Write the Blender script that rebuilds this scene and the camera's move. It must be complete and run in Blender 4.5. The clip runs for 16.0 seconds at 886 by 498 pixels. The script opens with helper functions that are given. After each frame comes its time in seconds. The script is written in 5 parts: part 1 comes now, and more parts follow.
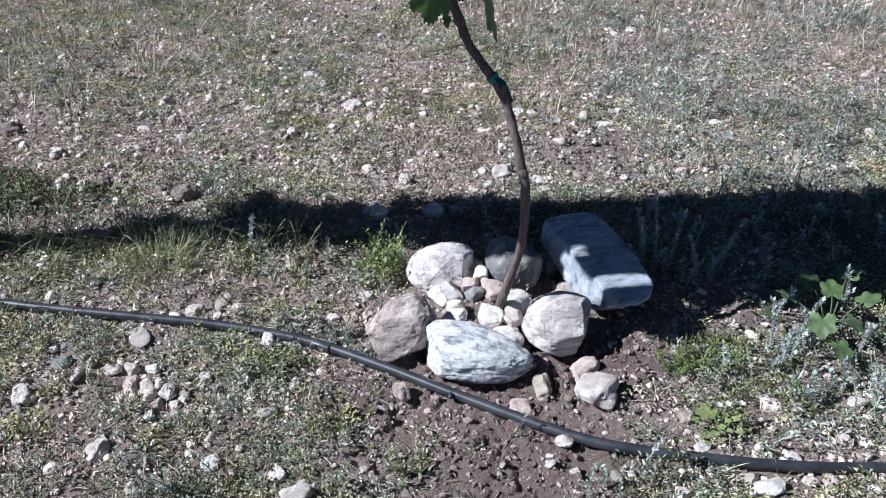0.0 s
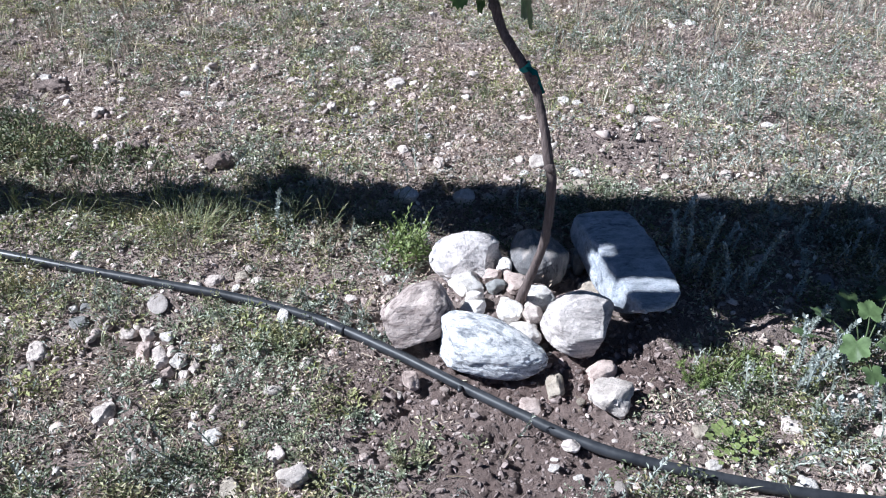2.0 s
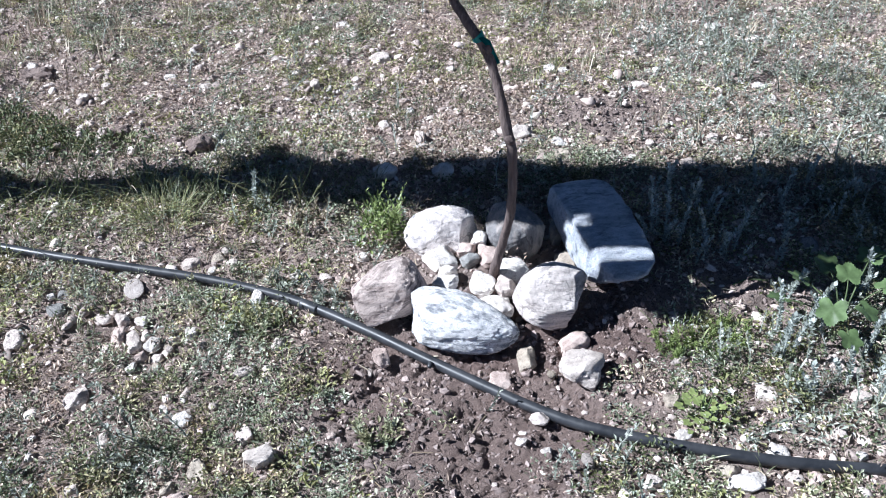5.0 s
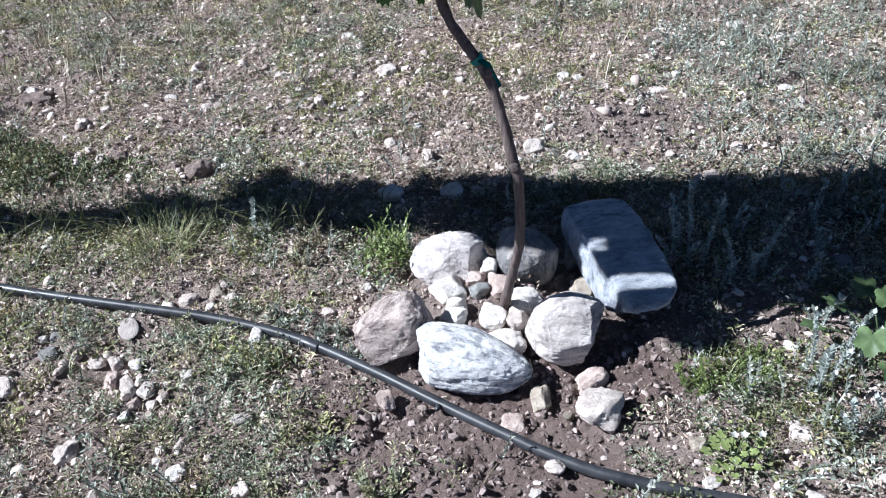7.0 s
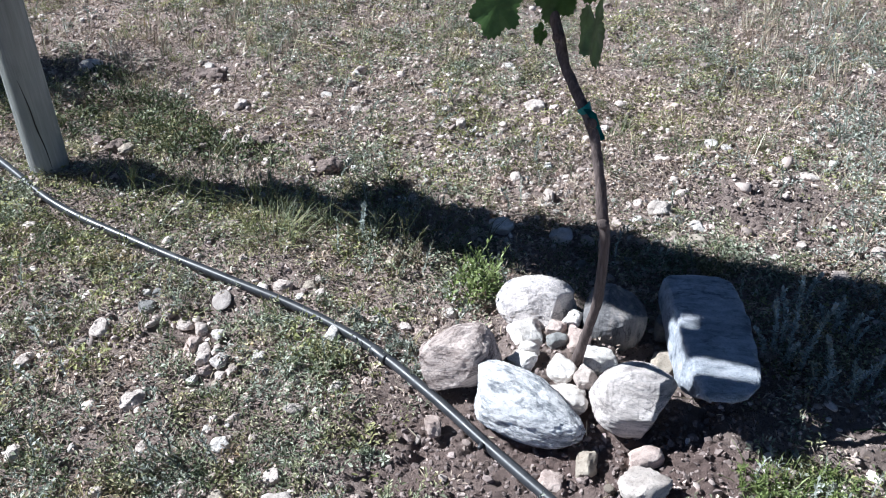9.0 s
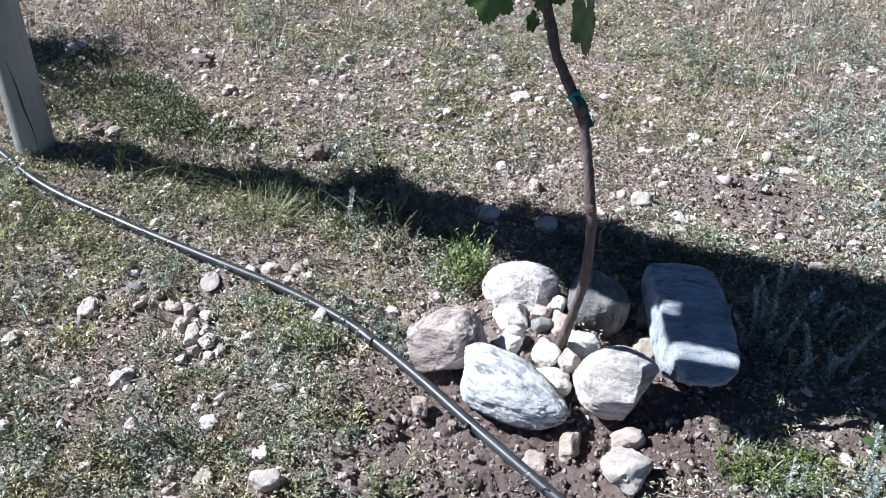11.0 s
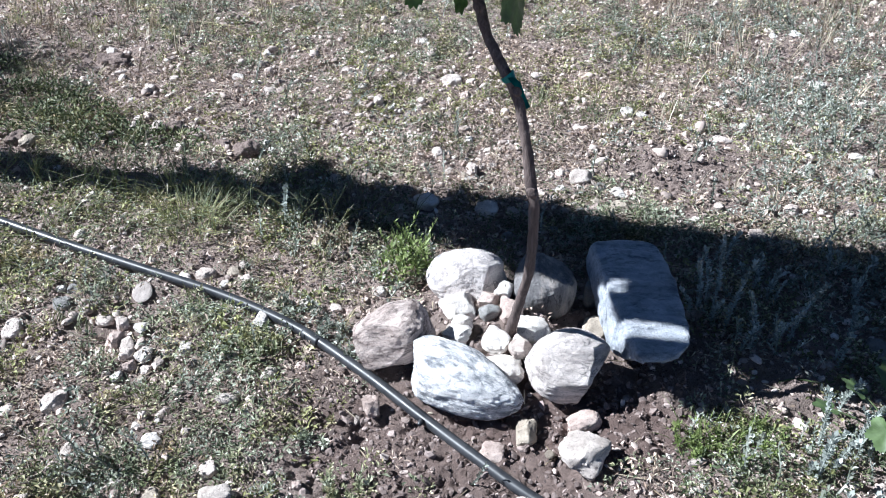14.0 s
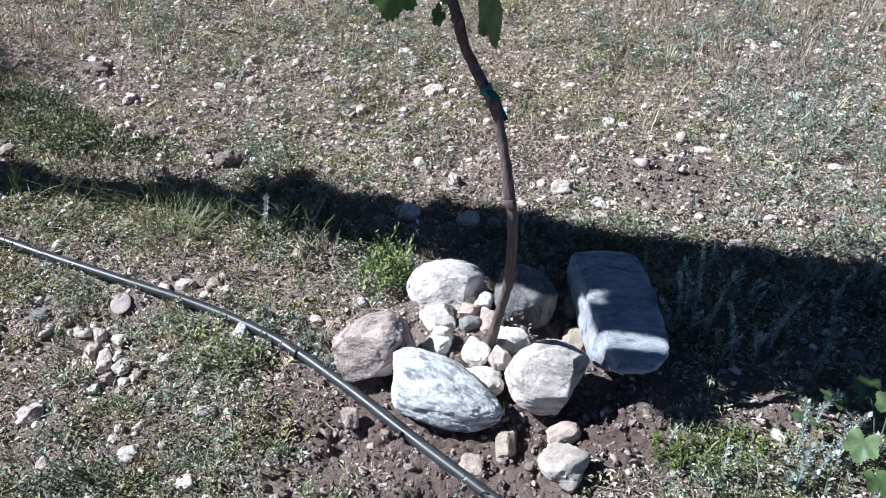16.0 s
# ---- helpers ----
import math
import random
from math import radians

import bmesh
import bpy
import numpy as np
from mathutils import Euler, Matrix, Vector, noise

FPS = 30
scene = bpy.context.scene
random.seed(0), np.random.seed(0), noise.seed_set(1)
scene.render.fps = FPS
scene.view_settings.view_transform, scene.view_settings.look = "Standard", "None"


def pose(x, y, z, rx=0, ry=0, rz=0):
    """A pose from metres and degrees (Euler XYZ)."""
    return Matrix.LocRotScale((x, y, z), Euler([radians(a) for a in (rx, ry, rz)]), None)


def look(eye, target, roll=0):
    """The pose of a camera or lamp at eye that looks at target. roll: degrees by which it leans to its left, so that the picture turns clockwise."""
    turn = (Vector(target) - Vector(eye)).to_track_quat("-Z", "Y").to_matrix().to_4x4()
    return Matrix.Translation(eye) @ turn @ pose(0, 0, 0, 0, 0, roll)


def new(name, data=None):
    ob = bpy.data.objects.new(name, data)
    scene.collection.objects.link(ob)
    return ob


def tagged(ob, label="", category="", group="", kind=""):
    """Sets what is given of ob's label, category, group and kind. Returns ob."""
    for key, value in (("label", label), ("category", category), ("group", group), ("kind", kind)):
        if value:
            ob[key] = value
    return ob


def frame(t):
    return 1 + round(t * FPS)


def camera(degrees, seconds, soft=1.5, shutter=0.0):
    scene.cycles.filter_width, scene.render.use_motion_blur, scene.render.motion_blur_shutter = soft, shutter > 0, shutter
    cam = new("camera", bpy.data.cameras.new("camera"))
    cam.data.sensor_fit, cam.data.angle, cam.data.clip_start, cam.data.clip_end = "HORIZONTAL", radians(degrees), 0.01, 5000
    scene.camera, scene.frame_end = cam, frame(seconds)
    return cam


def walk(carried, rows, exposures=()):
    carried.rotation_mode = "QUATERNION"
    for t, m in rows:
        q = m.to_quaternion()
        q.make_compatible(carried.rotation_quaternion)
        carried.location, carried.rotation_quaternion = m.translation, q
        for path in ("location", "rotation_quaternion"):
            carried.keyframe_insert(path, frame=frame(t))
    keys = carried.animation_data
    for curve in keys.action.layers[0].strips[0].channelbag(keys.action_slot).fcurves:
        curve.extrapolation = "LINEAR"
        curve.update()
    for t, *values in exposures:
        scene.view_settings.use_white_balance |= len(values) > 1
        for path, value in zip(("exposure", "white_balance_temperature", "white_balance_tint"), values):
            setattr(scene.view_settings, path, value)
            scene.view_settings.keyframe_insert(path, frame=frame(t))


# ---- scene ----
cam = camera(54.9, 16.0, soft=1.0)
PATH = [
    (0, look((-0.3106, -1.3206, 1.1453), (-0.0837, 0.1417, 0.1205), -0.24)),
    (0.5, look((-0.3155, -1.3138, 1.1439), (-0.0850, 0.1348, 0.1006), -0.33)),
    (1, look((-0.3201, -1.3092, 1.1370), (-0.0855, 0.1243, 0.0740), -0.57)),
    (1.5, look((-0.3014, -1.2941, 1.1471), (-0.1198, 0.1511, 0.0896), -1.81)),
    (2, look((-0.2465, -1.2868, 1.1400), (-0.1309, 0.1625, 0.0789), 1.54)),
    (2.5, look((-0.1853, -1.2739, 1.1376), (-0.1937, 0.1655, 0.0568), 0.05)),
    (3, look((-0.1513, -1.2700, 1.1362), (-0.1532, 0.1789, 0.0682), -0.66)),
    (3.5, look((-0.1536, -1.2746, 1.1378), (-0.1438, 0.1687, 0.0624), -1.48)),
    (4, look((-0.1634, -1.2760, 1.1353), (-0.1179, 0.1702, 0.0646), -1.21)),
    (4.2, look((-0.1692, -1.2824, 1.1383), (-0.0980, 0.1549, 0.0570), -1.30)),
    (6.3, look((-0.0456, -1.2412, 1.1184), (-0.0897, 0.1533, -0.0190), -3.48)),
    (6.5, look((-0.0550, -1.2218, 1.1116), (-0.1190, 0.1636, -0.0358), -3.28)),
    (7, look((-0.0827, -1.1610, 1.1284), (-0.0892, 0.2525, 0.0141), -4.87)),
    (7.5, look((-0.0927, -1.1391, 1.1349), (-0.1397, 0.3109, 0.0695), -1.24)),
    (8, look((-0.0369, -1.1465, 1.1230), (-0.3071, 0.2795, 0.0583), -0.26)),
    (8.5, look((0.0514, -1.1440, 1.1143), (-0.3654, 0.2330, 0.0326), -1.79)),
    (9, look((0.0490, -1.1422, 1.1236), (-0.2904, 0.2789, 0.0722), -0.51)),
    (11.3, look((0.0373, -1.1796, 1.1199), (-0.2565, 0.2448, 0.0593), 1.49)),
    (11.5, look((0.0655, -1.1714, 1.1169), (-0.2444, 0.2398, 0.0435), 1.64)),
    (12, look((0.1200, -1.1655, 1.1148), (-0.2701, 0.2124, 0.0243), 1.03)),
    (12.5, look((0.1283, -1.1466, 1.1147), (-0.2697, 0.2288, 0.0237), -0.69)),
    (13, look((0.0882, -1.1318, 1.1171), (-0.2116, 0.2668, 0.0244), -1.23)),
    (13.5, look((0.0484, -1.1352, 1.1108), (-0.1118, 0.2886, 0.0213), 0.11)),
    (14, look((0.0273, -1.1382, 1.1063), (-0.1373, 0.2898, 0.0230), 0.53)),
    (14.5, look((0.0222, -1.1371, 1.1007), (-0.1673, 0.2801, 0.0072), 1.21)),
    (15, look((0.0264, -1.1249, 1.1020), (-0.1562, 0.3088, 0.0291), 1.07)),
    (15.5, look((0.0281, -1.1379, 1.1052), (-0.1479, 0.2884, 0.0215), 0.41)),
    (16, look((0.0406, -1.1305, 1.1115), (-0.0993, 0.3093, 0.0403), 1.13)),
]
walk(cam, PATH, exposures=[
    (0.0, 0.81, 5630, 9), (1.0, 0.81, 5630, 9), (1.5, 1.00, 5630, 9), (3.5, 1.05, 5630, 9), (4.0, 1.19, 5630, 9), (5.2, 1.15, 5640, 9), (6.5, 1.07, 5660, 10), (7.5, 1.07, 5670, 7),
    (8.5, 0.95, 5760, 7), (9.0, 1.09, 5770, 7), (10.2, 1.15, 5770, 7), (11.5, 1.22, 5740, 7), (14.0, 1.22, 5730, 7), (14.5, 1.11, 5730, 7), (15.0, 1.05, 5730, 7), (16.0, 1.03, 5730, 7)])

# ---------------------------------------------------------------- light
SUN_ELEVATION, SUN_FROM = 41.0, (-1.0, 0.04)
world = bpy.data.worlds.new("world")
scene.world = world
world.use_nodes = True
sky = world.node_tree.nodes.new("ShaderNodeTexSky")
sky.sky_type, sky.sun_disc = "NISHITA", False
sky.sun_elevation = radians(SUN_ELEVATION)
sky.sun_rotation = math.atan2(SUN_FROM[0], SUN_FROM[1])
sky.altitude, sky.air_density, sky.dust_density = 2500, 0.42, 0.03
background = world.node_tree.nodes["Background"]
background.inputs["Strength"].default_value = 0.052
world.node_tree.links.new(sky.outputs["Color"], background.inputs["Color"])
lamp = bpy.data.lights.new("sun", "SUN")
lamp.energy, lamp.angle, lamp.color = 5.0, radians(0.53), (1.0, 0.98, 0.955)
sun = new("sun", lamp)
rise = math.hypot(*SUN_FROM) * math.tan(radians(SUN_ELEVATION))
sun.matrix_world = look((SUN_FROM[0] * 9, SUN_FROM[1] * 9, rise * 9), (0, 0, 0))


# ---------------------------------------------------------------- materials
def material(name, rough=0.85, spec=0.3):
    m = bpy.data.materials.new(name)
    m.use_nodes = True
    nt = m.node_tree
    bsdf = nt.nodes["Principled BSDF"]
    bsdf.inputs["Roughness"].default_value = rough
    bsdf.inputs["Specular IOR Level"].default_value = spec
    return m, nt, bsdf


def node(nt, kind, **values):
    n = nt.nodes.new(kind)
    for key, value in values.items():
        n.inputs[key.replace("_", " ")].default_value = value
    return n


def ramp(nt, source, stops):
    r = nt.nodes.new("ShaderNodeValToRGB")
    while len(r.color_ramp.elements) < len(stops):
        r.color_ramp.elements.new(0.5)
    for e, (at, colour) in zip(r.color_ramp.elements, stops):
        e.position, e.color = at, (*colour, 1)
    nt.links.new(source, r.inputs["Fac"])
    return r


def blend(nt, kind, fac, a, b):
    m = nt.nodes.new("ShaderNodeMix")
    m.data_type, m.blend_type = "RGBA", kind
    for value, socket in ((fac, m.inputs["Factor"]), (a, m.inputs["A"]), (b, m.inputs["B"])):
        socket = [s for s in m.inputs if s.name == socket.name and s.type == ("VALUE" if socket.name == "Factor" else "RGBA")][0]
        if isinstance(value, bpy.types.NodeSocket):
            nt.links.new(value, socket)
        elif socket.type == "RGBA":
            socket.default_value = (*value, 1)
        else:
            socket.default_value = value
    return [s for s in m.outputs if s.type == "RGBA"][0]


def bump(nt, bsdf, source, strength, distance):
    b = node(nt, "ShaderNodeBump", Strength=strength, Distance=distance)
    nt.links.new(source, b.inputs["Height"])
    nt.links.new(b.outputs["Normal"], bsdf.inputs["Normal"])
    return b


def noise_at(nt, scale, detail=4.0, rough=0.6, stretch=None, turn=(0, 0, 0)):
    coord = nt.nodes.new("ShaderNodeTexCoord")
    mapping = nt.nodes.new("ShaderNodeMapping")
    mapping.inputs["Scale"].default_value = stretch or (1, 1, 1)
    mapping.inputs["Rotation"].default_value = turn
    nt.links.new(coord.outputs["Object"], mapping.inputs["Vector"])
    n = node(nt, "ShaderNodeTexNoise", Scale=scale, Detail=detail, Roughness=rough)
    nt.links.new(mapping.outputs["Vector"], n.inputs["Vector"])
    return n.outputs["Fac"]


def soil_material():
    m, nt, bsdf = material("soil", 0.95, 0.15)
    wide = ramp(nt, noise_at(nt, 2.2, 3), [(0.3, (0.30, 0.236, 0.210)), (0.7, (0.475, 0.380, 0.343))])
    fine = ramp(nt, noise_at(nt, 70, 6, 0.75), [(0.3, (0.66, 0.66, 0.66)), (0.72, (1.2, 1.19, 1.18))])
    speck = ramp(nt, noise_at(nt, 260, 3, 0.8), [(0.62, (0, 0, 0)), (0.70, (1, 1, 1))])
    base = blend(nt, "MULTIPLY", 1.0, wide.outputs["Color"], fine.outputs["Color"])
    base = blend(nt, "MIX", speck.outputs["Color"], base, (0.46, 0.42, 0.39))
    # water from the pipe has darkened the earth below the stones
    damp = nt.nodes.new("ShaderNodeAttribute")
    damp.attribute_name = "damp"
    base = blend(nt, "MIX", damp.outputs["Fac"], base, blend(nt, "MULTIPLY", 1.0, base, (0.61, 0.56, 0.56)))
    nt.links.new(base, bsdf.inputs["Base Color"])
    bump(nt, bsdf, noise_at(nt, 140, 10, 0.9), 1.0, 0.016)
    return m


def rock_material(name, stops, scale=16, stretch=(1, 1, 1), turn=(0, 0, 0), vein=None, rough=0.8, relief=0.004, cracks=0.0):
    """Banded stone: stops of colour along a stretched grain, blotches, a fine speckle and now and then veins."""
    m, nt, bsdf = material(name, rough, 0.3)
    grain = ramp(nt, noise_at(nt, scale, 6, 0.65, stretch, turn), stops)
    blot = ramp(nt, noise_at(nt, 11, 4, 0.6), [(0.3, (0.74, 0.71, 0.69)), (0.58, (1, 1, 1))])
    speck = ramp(nt, noise_at(nt, 240, 5, 0.85), [(0.36, (0.50, 0.50, 0.52)), (0.47, (1.10, 1.10, 1.10))])
    base = blend(nt, "MULTIPLY", 0.6, grain.outputs["Color"], blot.outputs["Color"])
    base = blend(nt, "MULTIPLY", 0.6, base, speck.outputs["Color"])
    if vein:
        lines = ramp(nt, noise_at(nt, 9, 5, 0.6, stretch, turn), [(0.36, (0.85, 0.85, 0.85)), (0.41, (0, 0, 0))])
        base = blend(nt, "MIX", lines.outputs["Color"], base, vein)
    if cracks:
        # thin dark seams that follow the grain and come and go
        seam = ramp(nt, noise_at(nt, 17, 7, 0.62, stretch, turn), [(0.470, (0, 0, 0)), (0.492, (1, 1, 1)), (0.514, (0, 0, 0))])
        gaps = ramp(nt, noise_at(nt, 13, 3), [(0.42, (0, 0, 0)), (0.60, (cracks, cracks, cracks))])
        seam = blend(nt, "MULTIPLY", 1.0, seam.outputs["Color"], gaps.outputs["Color"])
        base = blend(nt, "MIX", seam, base, blend(nt, "MULTIPLY", 1.0, base, (0.26, 0.26, 0.28)))
    info = nt.nodes.new("ShaderNodeObjectInfo")
    tone = ramp(nt, info.outputs["Random"], [(0.0, (0.88, 0.86, 0.85)), (1.0, (1.12, 1.12, 1.12))])
    base = blend(nt, "MULTIPLY", 1.0, base, tone.outputs["Color"])
    nt.links.new(base, bsdf.inputs["Base Color"])
    both = nt.nodes.new("ShaderNodeMath")
    both.operation = "ADD"
    nt.links.new(noise_at(nt, 60, 8, 0.75, (0.8, 1, 1.6), turn), both.inputs[0])
    nt.links.new(noise_at(nt, 210, 5, 0.8), both.inputs[1])
    bump(nt, bsdf, both.outputs[0], 0.9, relief * 1.15)
    return m


def island_material(name, stops, rough=0.8, spec=0.25, thin=0.0, grain=0.0, hues=False):
    """For joined small pieces: the colour goes from piece to piece."""
    m, nt, bsdf = material(name, rough, spec)
    geo = nt.nodes.new("ShaderNodeNewGeometry")
    colour = ramp(nt, geo.outputs["Random Per Island"], stops).outputs["Color"]
    patch = ramp(nt, noise_at(nt, 5, 3), [(0.3, (0.78, 0.78, 0.78)), (0.7, (1.15, 1.15, 1.15))])
    colour = blend(nt, "MULTIPLY", 1.0, colour, patch.outputs["Color"])
    if thin:
        clump = ramp(nt, noise_at(nt, 34, 3), [(0.33, (0.58, 0.60, 0.56)), (0.67, (1.36, 1.34, 1.36))])
        colour = blend(nt, "MULTIPLY", 1.0, colour, clump.outputs["Color"])
    if hues:
        # plants in one stand yellow, dry or grey from patch to patch
        hue = ramp(nt, noise_at(nt, 9, 3, 0.6), [(0.30, (1.45, 1.12, 0.95)), (0.42, (1.14, 1.06, 0.86)), (0.53, (0.96, 1.0, 0.98)), (0.68, (1.00, 1.02, 1.14))])
        colour = blend(nt, "MULTIPLY", 1.0, colour, hue.outputs["Color"])
    if grain:
        fine = ramp(nt, noise_at(nt, 240, 4, 0.7), [(0.3, (0.6, 0.6, 0.6)), (0.65, (1.1, 1.1, 1.1))])
        colour = blend(nt, "MULTIPLY", grain, colour, fine.outputs["Color"])
        bump(nt, bsdf, noise_at(nt, 150, 5, 0.7), 0.5, 0.002)
    nt.links.new(colour, bsdf.inputs["Base Color"])
    if thin:
        glow = nt.nodes.new("ShaderNodeBsdfTranslucent")
        nt.links.new(colour, glow.inputs["Color"])
        mix = nt.nodes.new("ShaderNodeMixShader")
        mix.inputs[0].default_value = thin
        out = nt.nodes["Material Output"]
        nt.links.new(bsdf.outputs[0], mix.inputs[1])
        nt.links.new(glow.outputs[0], mix.inputs[2])
        nt.links.new(mix.outputs[0], out.inputs["Surface"])
    return m


SOIL = soil_material()
GRAVEL = island_material("gravel", [(0.0, (0.25, 0.205, 0.185)), (0.35, (0.48, 0.395, 0.355)), (0.65, (0.66, 0.565, 0.515)), (0.88, (0.75, 0.66, 0.61)), (1.0, (0.84, 0.79, 0.75))], 0.8, 0.3, grain=0.7)
CRUMB = island_material("crumb", [(0.0, (0.17, 0.128, 0.111)), (0.5, (0.42, 0.330, 0.291)), (0.9, (0.60, 0.490, 0.436)), (1.0, (0.74, 0.65, 0.59))], 0.95, 0.1)
CLOD = island_material("clod", [(0.0, (0.15, 0.118, 0.109)), (0.7, (0.26, 0.208, 0.193)), (1.0, (0.40, 0.328, 0.305))], 0.95, 0.1, grain=1.0)
COVER = island_material("cover_leaf", [(0.0, (0.085, 0.104, 0.060)), (0.45, (0.255, 0.275, 0.190)), (0.8, (0.47, 0.48, 0.37)), (1.0, (0.58, 0.58, 0.475))], 0.6, 0.3, thin=0.2, hues=True)
DRY = island_material("dry_weed", [(0.0, (0.22, 0.165, 0.132)), (0.5, (0.48, 0.388, 0.322)), (1.0, (0.70, 0.595, 0.505))], 0.85, 0.15, thin=0.15)
SILVER = island_material("silver_leaf", [(0.0, (0.16, 0.185, 0.145)), (0.6, (0.33, 0.355, 0.300)), (1.0, (0.60, 0.615, 0.57))], 0.75, 0.2, thin=0.2)
# extra paleness stands in for skylight on the stalks in the shade
WOOL = island_material("woolly_leaf", [(0.0, (0.30, 0.335, 0.30)), (0.6, (0.47, 0.505, 0.475)), (1.0, (0.62, 0.65, 0.625))], 0.8, 0.2, thin=0.2)
GRASS = island_material("grass_blade", [(0.0, (0.13, 0.16, 0.085)), (0.6, (0.28, 0.305, 0.185)), (1.0, (0.50, 0.48, 0.36))], 0.55, 0.3, thin=0.25, hues=True)
YELLOW = island_material("yellow_leaf", [(0.0, (0.20, 0.215, 0.085)), (0.6, (0.35, 0.355, 0.165)), (1.0, (0.50, 0.475, 0.27))], 0.6, 0.25, thin=0.25)
FRESH = island_material("fresh_leaf", [(0.0, (0.14, 0.195, 0.060)), (1.0, (0.34, 0.405, 0.16))], 0.5, 0.35, thin=0.3)
STRAW = island_material("straw", [(0.0, (0.20, 0.155, 0.105)), (0.7, (0.42, 0.36, 0.27)), (1.0, (0.60, 0.55, 0.45))], 0.8, 0.2)
BUSH = island_material("bush_leaf", [(0.0, (0.055, 0.075, 0.035)), (0.6, (0.125, 0.148, 0.078)), (1.0, (0.24, 0.255, 0.155))], 0.6, 0.3, thin=0.2, hues=True)
SEEDLING = island_material("seedling_leaf", [(0.0, (0.036, 0.068, 0.027)), (1.0, (0.105, 0.155, 0.066))], 0.5, 0.3, thin=0.08)
VINE_LEAF = island_material("vine_leaf", [(0.0, (0.035, 0.085, 0.022)), (1.0, (0.085, 0.16, 0.045))], 0.45, 0.4, thin=0.4)
PETAL = island_material("petal", [(0.0, (0.70, 0.70, 0.66)), (1.0, (0.82, 0.82, 0.80))], 0.6, 0.2, thin=0.2)

WHITE_ROCK = rock_material("white_gneiss", [(0.36, (0.235, 0.252, 0.28)), (0.44, (0.56, 0.571, 0.594)), (0.50, (0.84, 0.84, 0.846)), (0.75, (0.93, 0.93, 0.93))], 52, (0.45, 0.85, 1.5), (0.25, 0.45, 0.2), (0.42, 0.44, 0.47), relief=0.005, cracks=0.85)
BROWN_ROCK = rock_material("brown_gneiss", [(0.36, (0.172, 0.138, 0.132)), (0.45, (0.46, 0.385, 0.356)), (0.56, (0.655, 0.564, 0.523)), (0.78, (0.828, 0.73, 0.678))], 50, (0.16, 0.8, 2.0), (0.2, -0.6, 0.3), (0.13, 0.12, 0.12), relief=0.005, cracks=0.85)
PALE_ROCK = rock_material("pale_granite", [(0.32, (0.358, 0.325, 0.325)), (0.46, (0.672, 0.616, 0.594)), (0.7, (0.874, 0.818, 0.784))], 26, (1, 1, 1.3), (0.3, 0.2, 0), (0.20, 0.20, 0.22), relief=0.005, cracks=0.85)
GREY_ROCK = rock_material("grey_granite", [(0.32, (0.10, 0.10, 0.105)), (0.5, (0.22, 0.215, 0.22)), (0.72, (0.40, 0.355, 0.32))], 34, (1.6, 1, 0.5), (0.1, 0.2, 0.3), relief=0.005, cracks=0.85)
STRIPED_ROCK = rock_material("striped_gneiss", [(0.34, (0.288, 0.264, 0.258)), (0.46, (0.55, 0.50, 0.474)), (0.60, (0.75, 0.69, 0.657)), (0.8, (0.88, 0.83, 0.79))], 46, (0.22, 0.9, 1.9), (0.4, -0.35, 0.1), (0.40, 0.37, 0.36), relief=0.005, cracks=0.85)
# blue is mixed into the stone to carry the sky's tint in shade
SLAB_ROCK = rock_material("slab_gneiss", [(0.32, (0.227, 0.254, 0.297)), (0.45, (0.432, 0.47, 0.529)), (0.56, (0.562, 0.594, 0.653)), (0.74, (0.713, 0.729, 0.756))], 48, (0.5, 1.1, 1.0), (0, 0, 0.12), (0.20, 0.215, 0.25), relief=0.007, cracks=0.8)
STONES = {
    "white": rock_material("white_pebble", [(0.34, (0.46, 0.42, 0.39)), (0.55, (0.72, 0.68, 0.64)), (0.8, (0.84, 0.81, 0.775))], 30),
    "cream": rock_material("cream_pebble", [(0.34, (0.42, 0.36, 0.325)), (0.55, (0.68, 0.60, 0.55)), (0.8, (0.80, 0.72, 0.665))], 30),
    "tan": rock_material("tan_pebble", [(0.3, (0.30, 0.255, 0.21)), (0.6, (0.50, 0.44, 0.365)), (0.8, (0.64, 0.57, 0.47))], 30),
    "pink": rock_material("pink_pebble", [(0.34, (0.36, 0.28, 0.25)), (0.55, (0.58, 0.475, 0.43)), (0.8, (0.72, 0.62, 0.57))], 30),
    "grey": rock_material("grey_pebble", [(0.3, (0.17, 0.17, 0.17)), (0.6, (0.33, 0.33, 0.32)), (0.8, (0.46, 0.46, 0.45))], 30, (1, 1, 2)),
}
STONES["pale"] = PALE_ROCK
STONES["bright"] = rock_material("bright_pebble", [(0.34, (0.58, 0.54, 0.50)), (0.52, (0.84, 0.80, 0.76)), (0.8, (0.90, 0.88, 0.84))], 30)
STONES["beige"] = rock_material("beige_pebble", [(0.34, (0.38, 0.33, 0.30)), (0.55, (0.60, 0.54, 0.495)), (0.8, (0.74, 0.68, 0.63))], 30)
STONES["clod"] = rock_material("earth_clod", [(0.3, (0.19, 0.147, 0.132)), (0.7, (0.36, 0.285, 0.255))], 40, relief=0.008)
STONES["disc"] = rock_material("thin_flat_stone", [(0.3, (0.34, 0.30, 0.28)), (0.7, (0.50, 0.45, 0.42))], 40)


